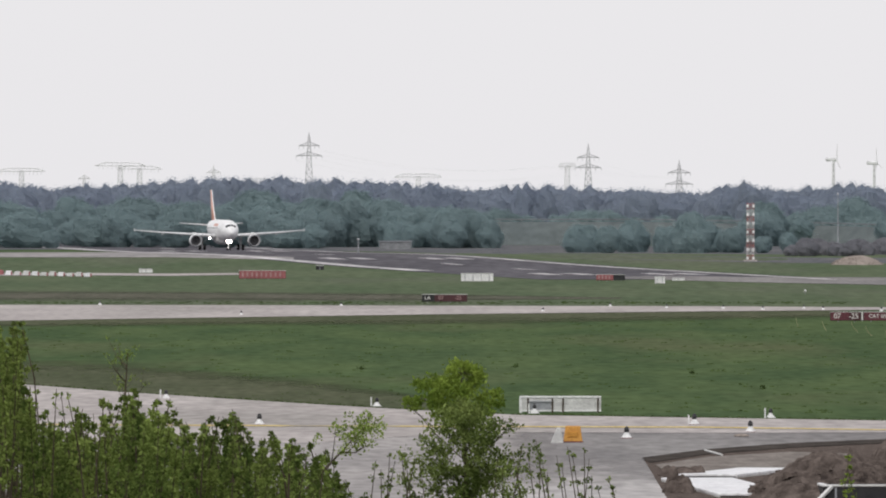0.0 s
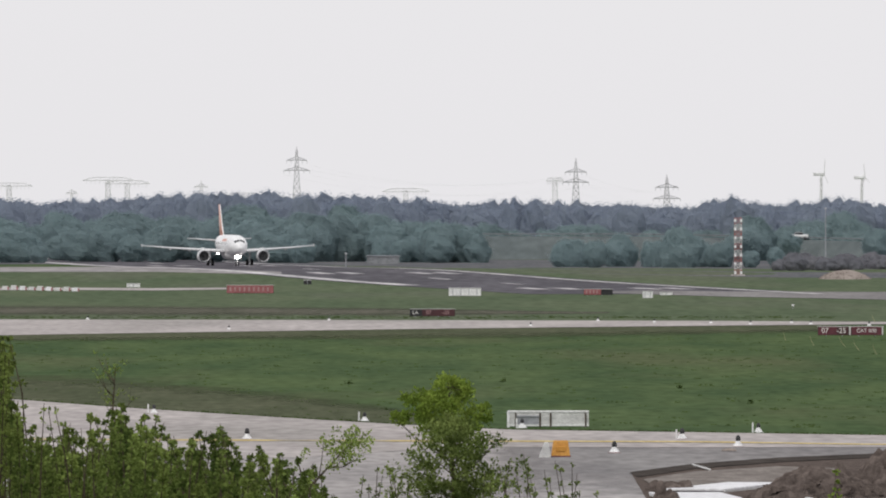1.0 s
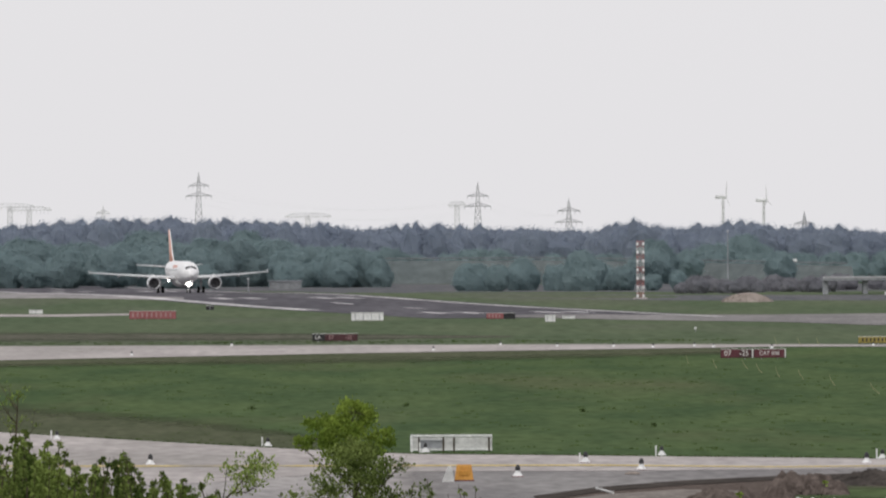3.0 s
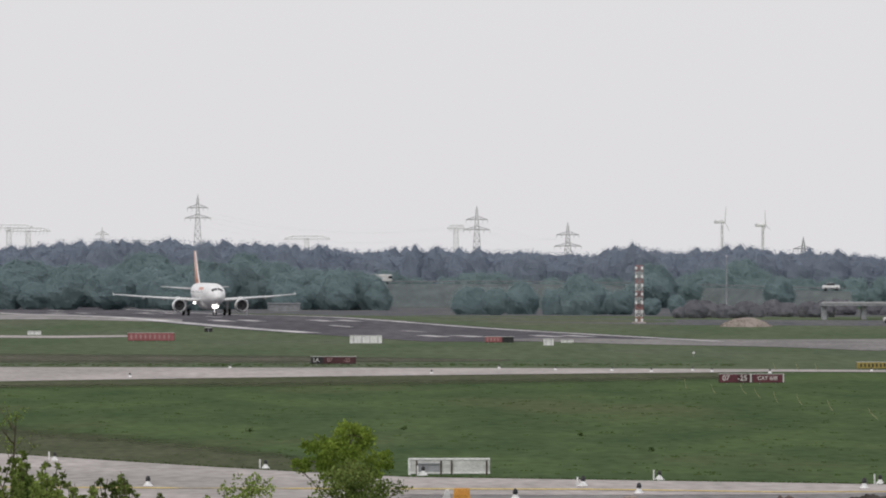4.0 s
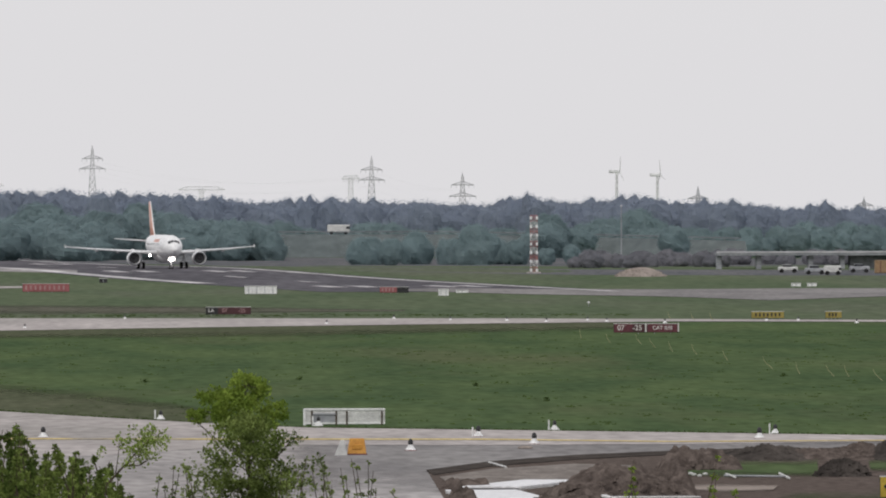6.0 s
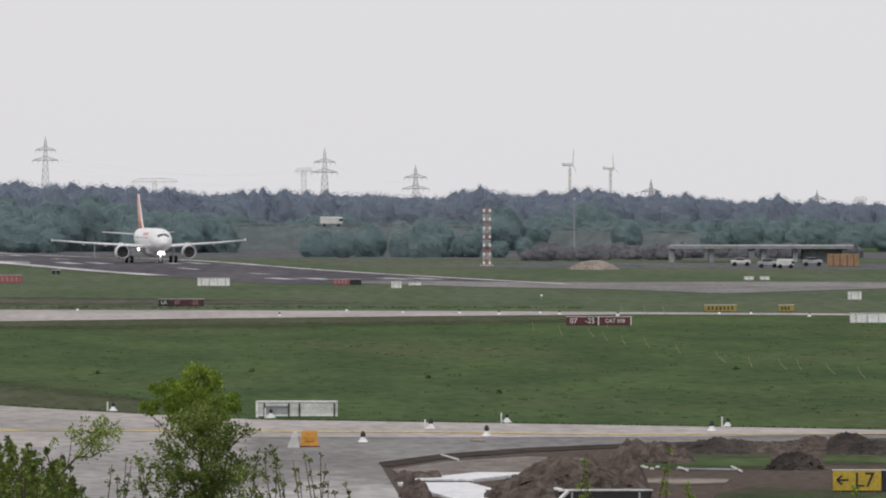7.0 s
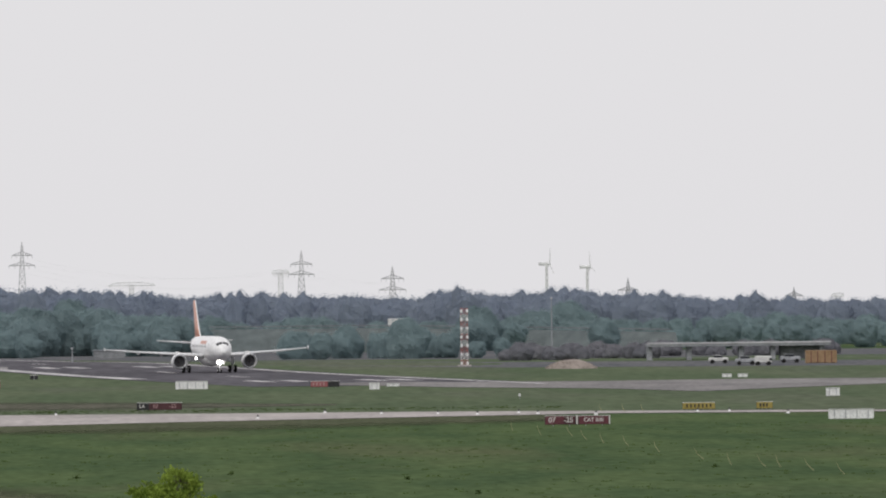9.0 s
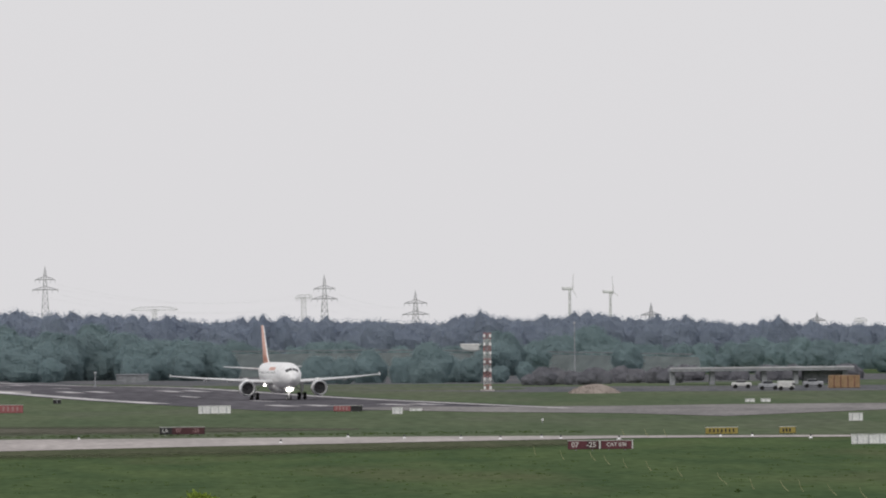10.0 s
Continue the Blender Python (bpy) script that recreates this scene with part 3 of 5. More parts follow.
def make_woods():
    rng = random.Random(5)
    back, scrub = [], []
    near = [make_tree(k, 12.0, 10.0, HAZED_WOOD_NEAR) for k in range(6)]
    used = set()
    for row, (d, step, kinds, drop, jitter) in enumerate(((2960, 20, near, -5, 4), (2820, 32, near, 3, 7), (2690, 44, near, 22, 14), (2590, 52, near, 32, 12), (2530, 62, near, 40, 14))):
        u = -170.0 + row * 9
        while u < 2250:
            dd = d + rng.uniform(-40, 40)
            # the cleared construction strip has only low scrub in front of the wood
            cleared = 870 < u < 2120
            if not (cleared and row >= (3 if u < 1330 else 4)):
                top = wood_top(u) + drop + rng.uniform(-jitter, jitter)
                p = sight(u, top, dd)
                k = p.z / 12.0
                if row < 2:
                    back.append(((p.x, dd, 0.0), p.z, 10 * k * rng.uniform(0.95, 1.35)))
                    u += step * rng.uniform(0.7, 1.3)
                    continue
                src = kinds[rng.randrange(len(kinds))]
                m = pose(p.x, dd, 0, 0, 0, rng.uniform(0, 360)) @ Matrix.Diagonal((k * rng.uniform(1.05, 1.5), k * rng.uniform(1.0, 1.3), k, 1))
                if src not in used:
                    used.add(src)
                    src.matrix_world = m
                else:
                    copy_thing(src, m)
            u += step * rng.uniform(0.7, 1.3)
    # scrub round the building site beyond the runway, its brown greyed with painted haze
    for _ in range(60):
        u = rng.uniform(1400, 1660) if rng.random() < 0.6 else rng.uniform(1660, 2000)
        dd = rng.uniform(2170, 2260) if u < 1660 else rng.uniform(2260, 2330)
        k = rng.uniform(0.16, 0.27)
        scrub.append(((sight(u, 400, dd).x, dd, swell(dd) - 0.1), 12 * k, 17 * k))
    for u, top in ((1316, 321), (1330, 326), (1837, 337), (1850, 344), (1985, 346), (2035, 347), (380, 314), (930, 327), (955, 331), (562, 317), (1135, 333)):
        back.append(((sight(u, top, 2760).x, 2760, 0.0), sight(u, top, 2760).z, 4.5 if u == 1316 else 9.0))
    joined_growth("distant_wood", "distant wood along the skyline, blue haze painted into its leaves", back, HAZED_WOOD_FAR, 31, 2400, 0.21)
    joined_growth("scrub", "low scrub round the building site, greyed by painted haze", scrub, HAZED_SCRUB, 32, 1300, 0.36)
    # single trees standing before the wood
    for u, d, top in ((1030, 2330, 375), (1075, 2300, 392), (1120, 2350, 385), (1060, 2340, 398), (1180, 2330, 380), (1225, 2300, 372), (1250, 2340, 384), (1300, 2320, 395), (1350, 2300, 398), (1395, 2310, 405),
                      (760, 2520, 372), (800, 2500, 380), (840, 2510, 376), (700, 2530, 380), (1640, 2330, 425), (1285, 2330, 400), (1200, 2350, 388),
                      (500, 2545, 352), (530, 2550, 350), (555, 2540, 346), (580, 2540, 350), (605, 2550, 348), (630, 2545, 352), (655, 2545, 348), (680, 2550, 350), (705, 2540, 354), (730, 2540, 350), (755, 2550, 352), (790, 2545, 354), (815, 2550, 356), (840, 2550, 358)):
        p = sight(u, top, d)
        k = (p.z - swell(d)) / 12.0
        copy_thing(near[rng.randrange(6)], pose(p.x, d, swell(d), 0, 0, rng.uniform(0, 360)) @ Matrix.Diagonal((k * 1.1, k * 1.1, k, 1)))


make_woods()


# ---- masts and pylons ----
def lattice(bm, base, top, z0, z1, bays, r, x=0.0):
    """Four tapering legs with cross bracing."""
    for k in range(bays):
        za, zb = z0 + (z1 - z0) * k / bays, z0 + (z1 - z0) * (k + 1) / bays
        wa, wb = base + (top - base) * k / bays, base + (top - base) * (k + 1) / bays
        ca = [Vector((x + i * wa, j * wa, za)) for i, j in ((-1, -1), (1, -1), (1, 1), (-1, 1))]
        cb = [Vector((x + i * wb, j * wb, zb)) for i, j in ((-1, -1), (1, -1), (1, 1), (-1, 1))]
        for i in range(4):
            bar(bm, ca[i], cb[i], r, 4)
            bar(bm, ca[i], cb[(i + 1) % 4], r * 0.6, 4)
            bar(bm, ca[(i + 1) % 4], cb[i], r * 0.6, 4)
            bar(bm, cb[i], cb[(i + 1) % 4], r * 0.6, 4)


def make_pylon(u, apex, arms, d, mat, turn=0.0, label="grey lattice power pylon above the trees"):
    p = sight(u, apex, d)
    s = F / d
    t = thing("power_pylon", (p.x, d, 0), turn, label, "pylon", "power pylons")
    bm = bmesh.new()
    lattice(bm, 2.0, 0.32, 0, p.z - 1.5, 11, 0.15)
    bar(bm, (0, 0, p.z - 1.6), (0, 0, p.z), 0.35, 5, 0.08)
    part("tower", bm, mat, t)
    for v, half in arms:
        z, w = EYE.z + (V0 - v) / s, half / s
        bm = bmesh.new()
        for y in (-0.5, 0.5):
            bar(bm, (-w, 0, z), (0, y, z + 0.1), 0.17, 4)
            bar(bm, (w, 0, z), (0, y, z + 0.1), 0.17, 4)
        for q in (-1, 1):
            bar(bm, (q * w, 0, z), (0, 0, z + 1.3), 0.13, 4)
            for k in (0.35, 0.65):
                bar(bm, (q * w * k, 0, z), (q * w * k, 0, z + 1.3 * (1 - k)), 0.09, 4)
        arm = part("crossarm", bm, mat, t)
        for q in (-1, -0.55, 0.55, 1):
            bm = bmesh.new()
            lathe(bm, [(0.03, 0), (0.07, -0.2), (0.07, -0.9), (0.03, -1.1)], (q * w, 0, z), "Z", 6)
            part("insulator", bm, mat, arm)
    return t


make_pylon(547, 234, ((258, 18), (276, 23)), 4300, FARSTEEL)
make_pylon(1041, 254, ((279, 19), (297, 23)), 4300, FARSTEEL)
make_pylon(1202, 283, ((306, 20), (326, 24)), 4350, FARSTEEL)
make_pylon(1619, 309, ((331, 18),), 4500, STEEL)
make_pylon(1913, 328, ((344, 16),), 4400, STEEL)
make_pylon(378, 292, ((305, 12),), 4700, HAZED_STEEL)
make_pylon(149, 308, ((316, 10),), 4700, HAZED_STEEL)


def make_portal(u, top, half, d, label="wide-armed power pylon, its steel paled with painted haze"):
    p = sight(u, top, d)
    s = F / d
    t = thing("power_pylon", (p.x, d, 0), 0, label, "pylon", "wide power pylons")
    bm = bmesh.new()
    lattice(bm, 1.3, 0.8, 0, p.z - 1, 9, 0.16)
    part("tower", bm, HAZED_STEEL, t)
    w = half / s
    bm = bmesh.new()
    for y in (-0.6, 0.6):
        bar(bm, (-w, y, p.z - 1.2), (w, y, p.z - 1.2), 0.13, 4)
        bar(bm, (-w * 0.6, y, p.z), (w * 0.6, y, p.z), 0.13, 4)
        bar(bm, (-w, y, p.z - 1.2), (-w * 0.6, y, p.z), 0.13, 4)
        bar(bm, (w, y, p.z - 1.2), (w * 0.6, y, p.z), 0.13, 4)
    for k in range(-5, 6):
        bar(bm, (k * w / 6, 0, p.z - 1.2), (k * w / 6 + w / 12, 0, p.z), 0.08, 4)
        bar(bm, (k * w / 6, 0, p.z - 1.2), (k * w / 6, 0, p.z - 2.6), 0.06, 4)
    part("crossarm", bm, HAZED_STEEL, t)


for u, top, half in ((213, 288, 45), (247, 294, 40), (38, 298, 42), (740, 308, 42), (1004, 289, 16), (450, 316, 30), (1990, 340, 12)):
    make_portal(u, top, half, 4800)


def make_turbine(u, hub, d, spin):
    p = sight(u, hub, d)
    t = thing("wind_turbine", (p.x, d, 0), 0, "pale wind turbine on the horizon", "wind turbine", "wind turbines")
    bm = bmesh.new()
    bar(bm, (0, 0, 0), (0, 0, p.z), 0.75, 10, 0.45)
    part("tower", bm, HAZED_STEEL, t)
    part("nacelle", boxed(-1.0, 0, p.z - 0.6, 4.2, 1.4, 1.4, 0.3), HAZED_STEEL, t)
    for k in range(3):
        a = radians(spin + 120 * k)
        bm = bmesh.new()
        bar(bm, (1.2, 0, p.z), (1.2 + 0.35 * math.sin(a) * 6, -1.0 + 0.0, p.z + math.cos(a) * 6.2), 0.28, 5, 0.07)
        part("rotor_blade", bm, HAZED_STEEL, t)


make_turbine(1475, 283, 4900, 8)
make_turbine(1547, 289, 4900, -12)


def make_red_mast(u, top, foot, half=8):
    """Red and white aerial mast, banded, with two upright aerial columns."""
    g = spot(u, foot)
    s = F / g.y
    h, w = (foot - top) / s, half / s
    t = thing("aerial_mast", g, 0, "red and white banded lattice aerial mast", "mast")
    n = 9
    for k in range(n):
        z0, z1 = h * 0.97 * k / n, h * 0.97 * (k + 1) / n
        bm = bmesh.new()
        lattice(bm, w * 0.74, w * 0.74, z0, z1, 2, 0.06)
        part("mast_section", bm, MASTRED if k % 2 == 0 else BOARD, t, "red section" if k % 2 == 0 else "white section")
    for k in range(7):
        for q in (-1, 1):
            part("aerial_panel", boxed(q * w * 0.65, -w - 0.1, h * (0.03 + 0.145 * k), 0.36, 0.25, 0.5, 0.04), WHITE, t, "white aerial panel")
    part("mast_foot", boxed(0, 0, -0.1, w * 3, w * 3, 0.35, 0.05), CONCRETE, t)


make_red_mast(1328, 357, 463)
for u, top, foot in ((1483, 345, 415), (634, 425, 447), (1248, 437, 462)):
    g = sight(u, foot, 2480 if u == 1483 else 2300)
    t = thing("pole", (g.x, g.y, swell(g.y)), 0, "thin pale pole in front of the wood", "pole", "poles")
    hh = EYE.z + (V0 - top) / F * g.y - swell(g.y)
    bm = bmesh.new()
    bar(bm, (0, 0, 0), (0, 0, hh), 0.14, 6, 0.07)
    part("shaft", bm, STEEL, t)
    part("head", boxed(0, 0, hh, 0.4, 0.3, 0.3, 0.05), FARSTEEL, t)


def make_wire(a, b, sag):
    """A hanging conductor between two points."""
    t = thing("power_line", a, 0, "thin grey power line between two pylons", "power line", "power lines")
    bm = bmesh.new()
    pts = [(b - a) * (k / 10) + Vector((0, 0, -sag * 4 * (k / 10) * (1 - k / 10))) for k in range(11)]
    for p, q in zip(pts, pts[1:]):
        bar(bm, p, q, 0.014, 4)
    part("conductor", bm, HAZED_STEEL, t)


for side in (-1, 1):
    for arm in (0, 1):
        p1 = sight(547 + side * (18, 23)[arm], (258, 276)[arm], 4300)
        p2 = sight(1041 + side * (19, 23)[arm], (279, 297)[arm], 4300)
        p3 = sight(1202 + side * (20, 24)[arm], (306, 326)[arm], 4350)
        make_wire(p1 - Vector((0, 0, 1.5)), p2 - Vector((0, 0, 1.5)), 5.0)
        make_wire(p2 - Vector((0, 0, 1.5)), p3 - Vector((0, 0, 1.5)), 2.0)


# ---- signs and boxes on the field ----
def writing(text, x, z, size, mat, parent, y=-0.04, name="lettering"):
    cu = bpy.data.curves.new(name, "FONT")
    cu.body, cu.size, cu.align_x, cu.align_y, cu.extrude, cu.offset = text, size, "CENTER", "CENTER", 0.006, 0.006
    cu.materials.append(mat)
    ob = new(name, cu)
    ob.parent = parent
    ob.matrix_basis = pose(x, y, z, 90, 0, 0)
    return ob


def extent(u1, u2, v1, v2):
    """Foot point, width and height of an upright thing seen between these sight lines."""
    g = spot((u1 + u2) / 2, v2)
    s = F / g.y
    return g, (u2 - u1) / s, (v2 - v1) / s


def make_sign(u1, u2, v1, v2, panels, label, text=(), depth=0.35):
    """A lit taxiway sign: a framed box on short legs with coloured face panels. panels: (start, end, material)."""
    g, w, h = extent(u1, u2, v1, v2)
    t = thing("taxiway_sign", g, 0, label, "sign", "taxiway signs")
    part("cabinet", boxed(0, 0, 0.12, w, depth, h - 0.12, 0.03), BLACK, t)
    part("top_edge", boxed(0, -depth / 2 - 0.005, h - 0.05, w + 0.04, 0.05, 0.06, 0.01), BOARD, t, "pale top edge")
    for k in range(4):
        part("leg", boxed(-w / 2 + w * (k + 0.5) / 4, 0, -0.05, 0.1, 0.12, 0.18), STEEL, t)
    for a, b, mat in panels:
        part("face_panel", boxed(-w / 2 + w * (a + b) / 2, -depth / 2 - 0.01, 0.16, w * (b - a) - 0.05, 0.02, h - 0.2), mat, t)
    for a, body, size, mat in text:
        if body == "=":
            part("lettering", boxed(-w / 2 + w * a, -depth / 2 - 0.03, 0.12 + (h - 0.12) * 0.25, size, 0.012, (h - 0.12) * 0.5), mat, t)
        else:
            writing(body, -w / 2 + w * a, 0.12 + (h - 0.12) * 0.5, size * h, mat, t, -depth / 2 - 0.03)
    return t


INK = material("sign_white", (0.62, 0.60, 0.58), (0.70, 0.68, 0.66), 2, rough=0.5)
PINK = material("faded_lettering", (0.36, 0.22, 0.22), (0.42, 0.27, 0.27), 2, rough=0.6)
DULLRED = material("dull_sign_red", (0.06, 0.022, 0.026), (0.085, 0.03, 0.035), 1, rough=0.5)
make_sign(1469, 1585, 552, 570, ((0, 0.3, RED), (0.3, 0.47, DULLRED), (0.475, 0.505, INK), (0.51, 0.975, RED), (0.975, 1, INK)), "red and black runway holding sign with white lettering", ((0.11, "07", 0.72, INK), (0.36, "-25", 0.72, INK), (0.745, "CAT II/III", 0.52, INK)))
make_sign(747, 827, 521, 536, ((0, 0.24, BLACK), (0.27, 1, DULLRED)), "dark red and black taxiway sign", ((0.12, "LA", 0.6, INK), (0.42, "07", 0.62, PINK), (0.80, "-25", 0.62, PINK)))
make_sign(423, 506, 479, 495, ((0, 1, PALERED),), "pale red runway holding sign", tuple((0.08 + 0.1 * k, "=", 0.26, PINK) for k in range(9)))
make_sign(1055, 1106, 486, 498, ((0, 0.6, PALERED), (0.62, 1, BLACK)), "red and black sign near the runway", tuple((0.1 + 0.12 * k, "=", 0.22, PINK) for k in range(4)))
make_sign(1713, 1771, 531, 545, ((0, 1, DULLYELLOW),), "yellow direction sign beside the taxiway", tuple((0.14 + 0.12 * k, "=", 0.18, BLACK) for k in range(7)))
make_sign(1844, 1873, 531, 545, ((0, 1, DULLYELLOW),), "short yellow direction sign beside the taxiway", tuple((0.25 + 0.2 * k, "=", 0.2, BLACK) for k in range(3)))
direction_sign = make_sign(1940, 2062, 823, 866, ((0, 0.72, YELLOW), (0.74, 1, BLACK)), "yellow and black direction sign by the earthworks", ((0.47, "L7", 0.85, BLACK),))
g, w, h = extent(1940, 2062, 823, 866)
bm = bmesh.new()
box(bm, -w * 0.345, 0, h * 0.53, w * 0.17, 0.012, 0.09)
for q in (-1, 1):
    box(bm, 0.15, 0, -0.045, 0.34, 0.014, 0.09, m=pose(-w * 0.43, 0, h * 0.53 + 0.045, 0, q * 42, 0))
part("lettering", bm, BLACK, direction_sign, "black arrow").location = (0.0, -0.205, 0.0)


def make_white_box(u1, u2, v1, v2, label, ribs=3, mat=None):
    g, w, h = extent(u1, u2, v1, v2)
    t = thing("equipment_box", g, 0, label, "box", "white boxes on the field")
    part("body", boxed(0, 0, -0.03, w, 0.7, h, 0.05), mat or WHITE, t)
    part("lid", boxed(0, -0.02, h - 0.06, w + 0.06, 0.76, 0.08, 0.02), BOARD, t)
    for k in range(ribs):
        part("rib", boxed(-w / 2 + w * (k + 0.5) / ribs, -0.37, 0.05, 0.08, 0.06, h - 0.12, 0.01), STEEL, t)


make_white_box(816, 873, 484, 498, "long white sign seen from its back", 4)
make_white_box(1159, 1177, 490, 502, "small white equipment box near the runway", 2)
make_white_box(1968, 1992, 508, 522, "white equipment box in the grass", 2)
make_white_box(1972, 2052, 546, 563, "long white sign back beside the taxiway", 4)
make_white_box(246, 270, 476, 483, "low white box on the far grass", 1)
make_white_box(559, 573, 470, 478, "small dark box near the runway edge", 1, BLACK)
make_white_box(1784, 1801, 481, 487, "low white box beyond the runway", 1)
make_white_box(1812, 1829, 481, 487, "low white box beyond the runway", 1)
make_white_box(1190, 1212, 492, 497, "flat pale box beside the runway", 1)

# big white board, seen from its back, on red posts
g, w, h = extent(920, 1064, 701, 731)
t = thing("sign_board", g, 0, "white sign board seen from its back, with brown posts", "sign board")
part("board", boxed(0, 0, 0.08, w, 0.12, h - 0.08, 0.02), BOARD, t)
for z in (0.08, h - 0.12):
    part("rail", boxed(0, -0.09, z, w, 0.06, 0.1, 0.01), WHITE, t)
for x in (-0.49, -0.4, -0.1, 0.03, 0.46):
    part("post", boxed(w * x, -0.12, -0.05, 0.1 if abs(x) < 0.48 else 0.16, 0.1, h * (0.9 if abs(x) < 0.48 else 1.0), 0.02), BARK if abs(x) < 0.48 else WHITE, t, "brown wooden post" if abs(x) < 0.48 else "")
part("brace", boxed(w * -0.25, -0.13, h * 0.62, w * 0.3, 0.06, 0.1, 0.01), STEEL, t)
part("grey_patch", boxed(w * -0.25, -0.075, 0.2, w * 0.27, 0.02, h * 0.5, 0.005), STEEL, t)


# ---- edge lights and markers ----
def make_light(u, v, dark, k=1.0):
    g = spot(u, v)
    t = thing("edge_light", g, (u * 37) % 360, "black-capped edge light on a white foot" if dark else "pale edge light with a white foot", "edge light", "taxiway edge lights")
    bm = bmesh.new()
    lathe(bm, [(0.38 * k, 0), (0.38 * k, 0.04 * k), (0.30 * k, 0.08 * k)], sides=14)
    part("foot", bm, CONERED if dark else WHITE, t, "red-brown foot" if dark else "white foot")
    bm = bmesh.new()
    lathe(bm, [(0.33 * k, 0.05 * k), (0.27 * k, 0.14 * k), (0.16 * k, 0.28 * k), (0.12 * k, 0.38 * k)], sides=12)
    part("cone", bm, WHITE, t, "white cone")
    bm = bmesh.new()
    lathe(bm, [(0.11 * k, 0.34 * k), (0.15 * k, 0.44 * k), (0.15 * k, 0.54 * k), (0.11 * k, 0.66 * k), (0.04 * k, 0.72 * k)], sides=12)
    part("cap", bm, BLACK, t, "black cap")
    return t


for u, v, dark in ((459, 753, 1), (1109, 777, 1), (1229, 753, 1), (1328, 766, 1), (1727, 757, 1), (294, 706, 0), (667, 720, 0), (946, 732, 0), (1364, 740, 0), (1755, 748, 0)):
    make_light(u, v, dark, 0.98 if dark else 0.82)
    if not dark or u == 1229:
        g = spot(u - 10, v)
        t = thing("marker_post", g, 0, "short white marker post beside an edge light", "marker post", "marker posts")
        bm = bmesh.new()
        bar(bm, (0, 0, -0.05), (0, 0, 0.62), 0.05, 8)
        part("post", bm, WHITE, t)
for u, v in ((177, 540), (427, 558), (604, 542), (961, 552), (1080, 543), (1180, 546), (1280, 547), (1350, 549), (1423, 547), (1457, 549), (1560, 551), (1740, 548), (1796, 548), (1900, 552)):
    make_light(u, v, u in (427, 961), 0.66)
g = spot(1425, 522)
t = thing("marker_post", g, 0, "thin post with a white head in the grass", "marker post", "marker posts")
bm = bmesh.new()
bar(bm, (0, 0, -0.05), (0, 0, 0.4), 0.03, 8)
part("post", bm, STEEL, t)
part("head", boxed(0, 0, 0.36, 0.3, 0.2, 0.28, 0.05), WHITE, t)

# amber ballast box and a pale wedge beside it
g, w, h = extent(997, 1031, 754, 784)
t = thing("barrier_weight", g, 0, "orange plastic barrier block on the apron", "barrier block")
bm = bmesh.new()
vs = box(bm, 0, 0, 0, w, 0.7, h, 0.05)
for q in bm.verts:
    if q.co.z > h * 0.5:
        q.co.x *= 0.78
        q.co.y *= 0.6
part("block", bm, AMBER, t)
part("foot", boxed(0, 0, 0, w * 1.08, 0.85, 0.1, 0.02), CONERED, t)
part("band", boxed(0, -0.30, h * 0.35, w * 0.5, 0.12, h * 0.3, 0.02), AMBER, t)
g, w, h = extent(975, 997, 757, 785)
t = thing("pale_wedge", g, 0, "pale grey pointed barrier block beside the orange one", "barrier block")
bm = bmesh.new()
box(bm, 0, 0, 0, w, 0.6, h, 0.03)
for q in bm.verts:
    if q.co.z > h * 0.5:
        q.co.x = q.co.x * 0.3 + w * 0.12
part("block", bm, BOARD, t)
g = spot(1312, 774)
t = thing("sand_bag", g, 10, "flat pale yellowish sack on the asphalt", "sack")
bm = bmesh.new()
lathe(bm, [(0.35, 0), (0.45, 0.06), (0.4, 0.15), (0.15, 0.2)], sides=10)
part("sack", bm, SAND, t)
# row of red and white barriers on the far taxiway
for k in range(11):
    u = -6 + k * 15.5
    g, w, h = extent(u, u + 12, 478 + k * 0.45 + (k * 7 % 3) * 0.8, 487 + k * 0.35)
    t = thing("traffic_barrier", g, 8 + (k * 47) % 40 - 20, "white traffic barrier with a red end" if k else "red plastic traffic barrier block", "barrier", "barriers across the taxiway")
    bm = bmesh.new()
    box(bm, 0, 0, 0, w, 0.6, h, 0.08)
    for q in bm.verts:
        if q.co.z > h * 0.5:
            q.co.y *= 0.5
            q.co.x *= 0.85
    part("block", bm, (BOARD, PLATE, BOARD)[k % 3] if k else PALERED, t)
    part("end_panel", boxed(w * 0.42, -0.02, 0.02, w * 0.2, 0.64, h * 0.8, 0.03), PALERED, t, "red end")


# ---- earthworks ----
strip("earthworks_soil", [(1140, 816), (1250, 801), (1400, 790), (1568, 783), (1800, 776), (2050, 771), (2300, 769)], [(1225, 960), (1300, 960), (1400, 960), (1568, 960), (1800, 960), (2050, 960), (2300, 960)], SOIL, 0.06, "bare brown soil of a building site")
strip("earthworks_cut_edge", [(1136, 813), (1250, 798), (1400, 787), (1568, 780), (1700, 776)], [(1150, 822), (1250, 807), (1400, 795), (1568, 787), (1700, 780)], SOIL_DARK, 0.09, "dark cut edge of the asphalt")
strip("earthworks_bank", [(1160, 826), (1250, 812), (1400, 803), (1500, 806)], [(1195, 850), (1260, 842), (1400, 832), (1500, 830)], PITBANK, 0.10, "pale grey bank of the excavation")
strip("earthworks_grass", [(1600, 805), (1700, 797), (1830, 796)], [(1600, 826), (1700, 829), (1830, 830)], GRASS, 0.10, "green grass left between the heaps", frayed="both")
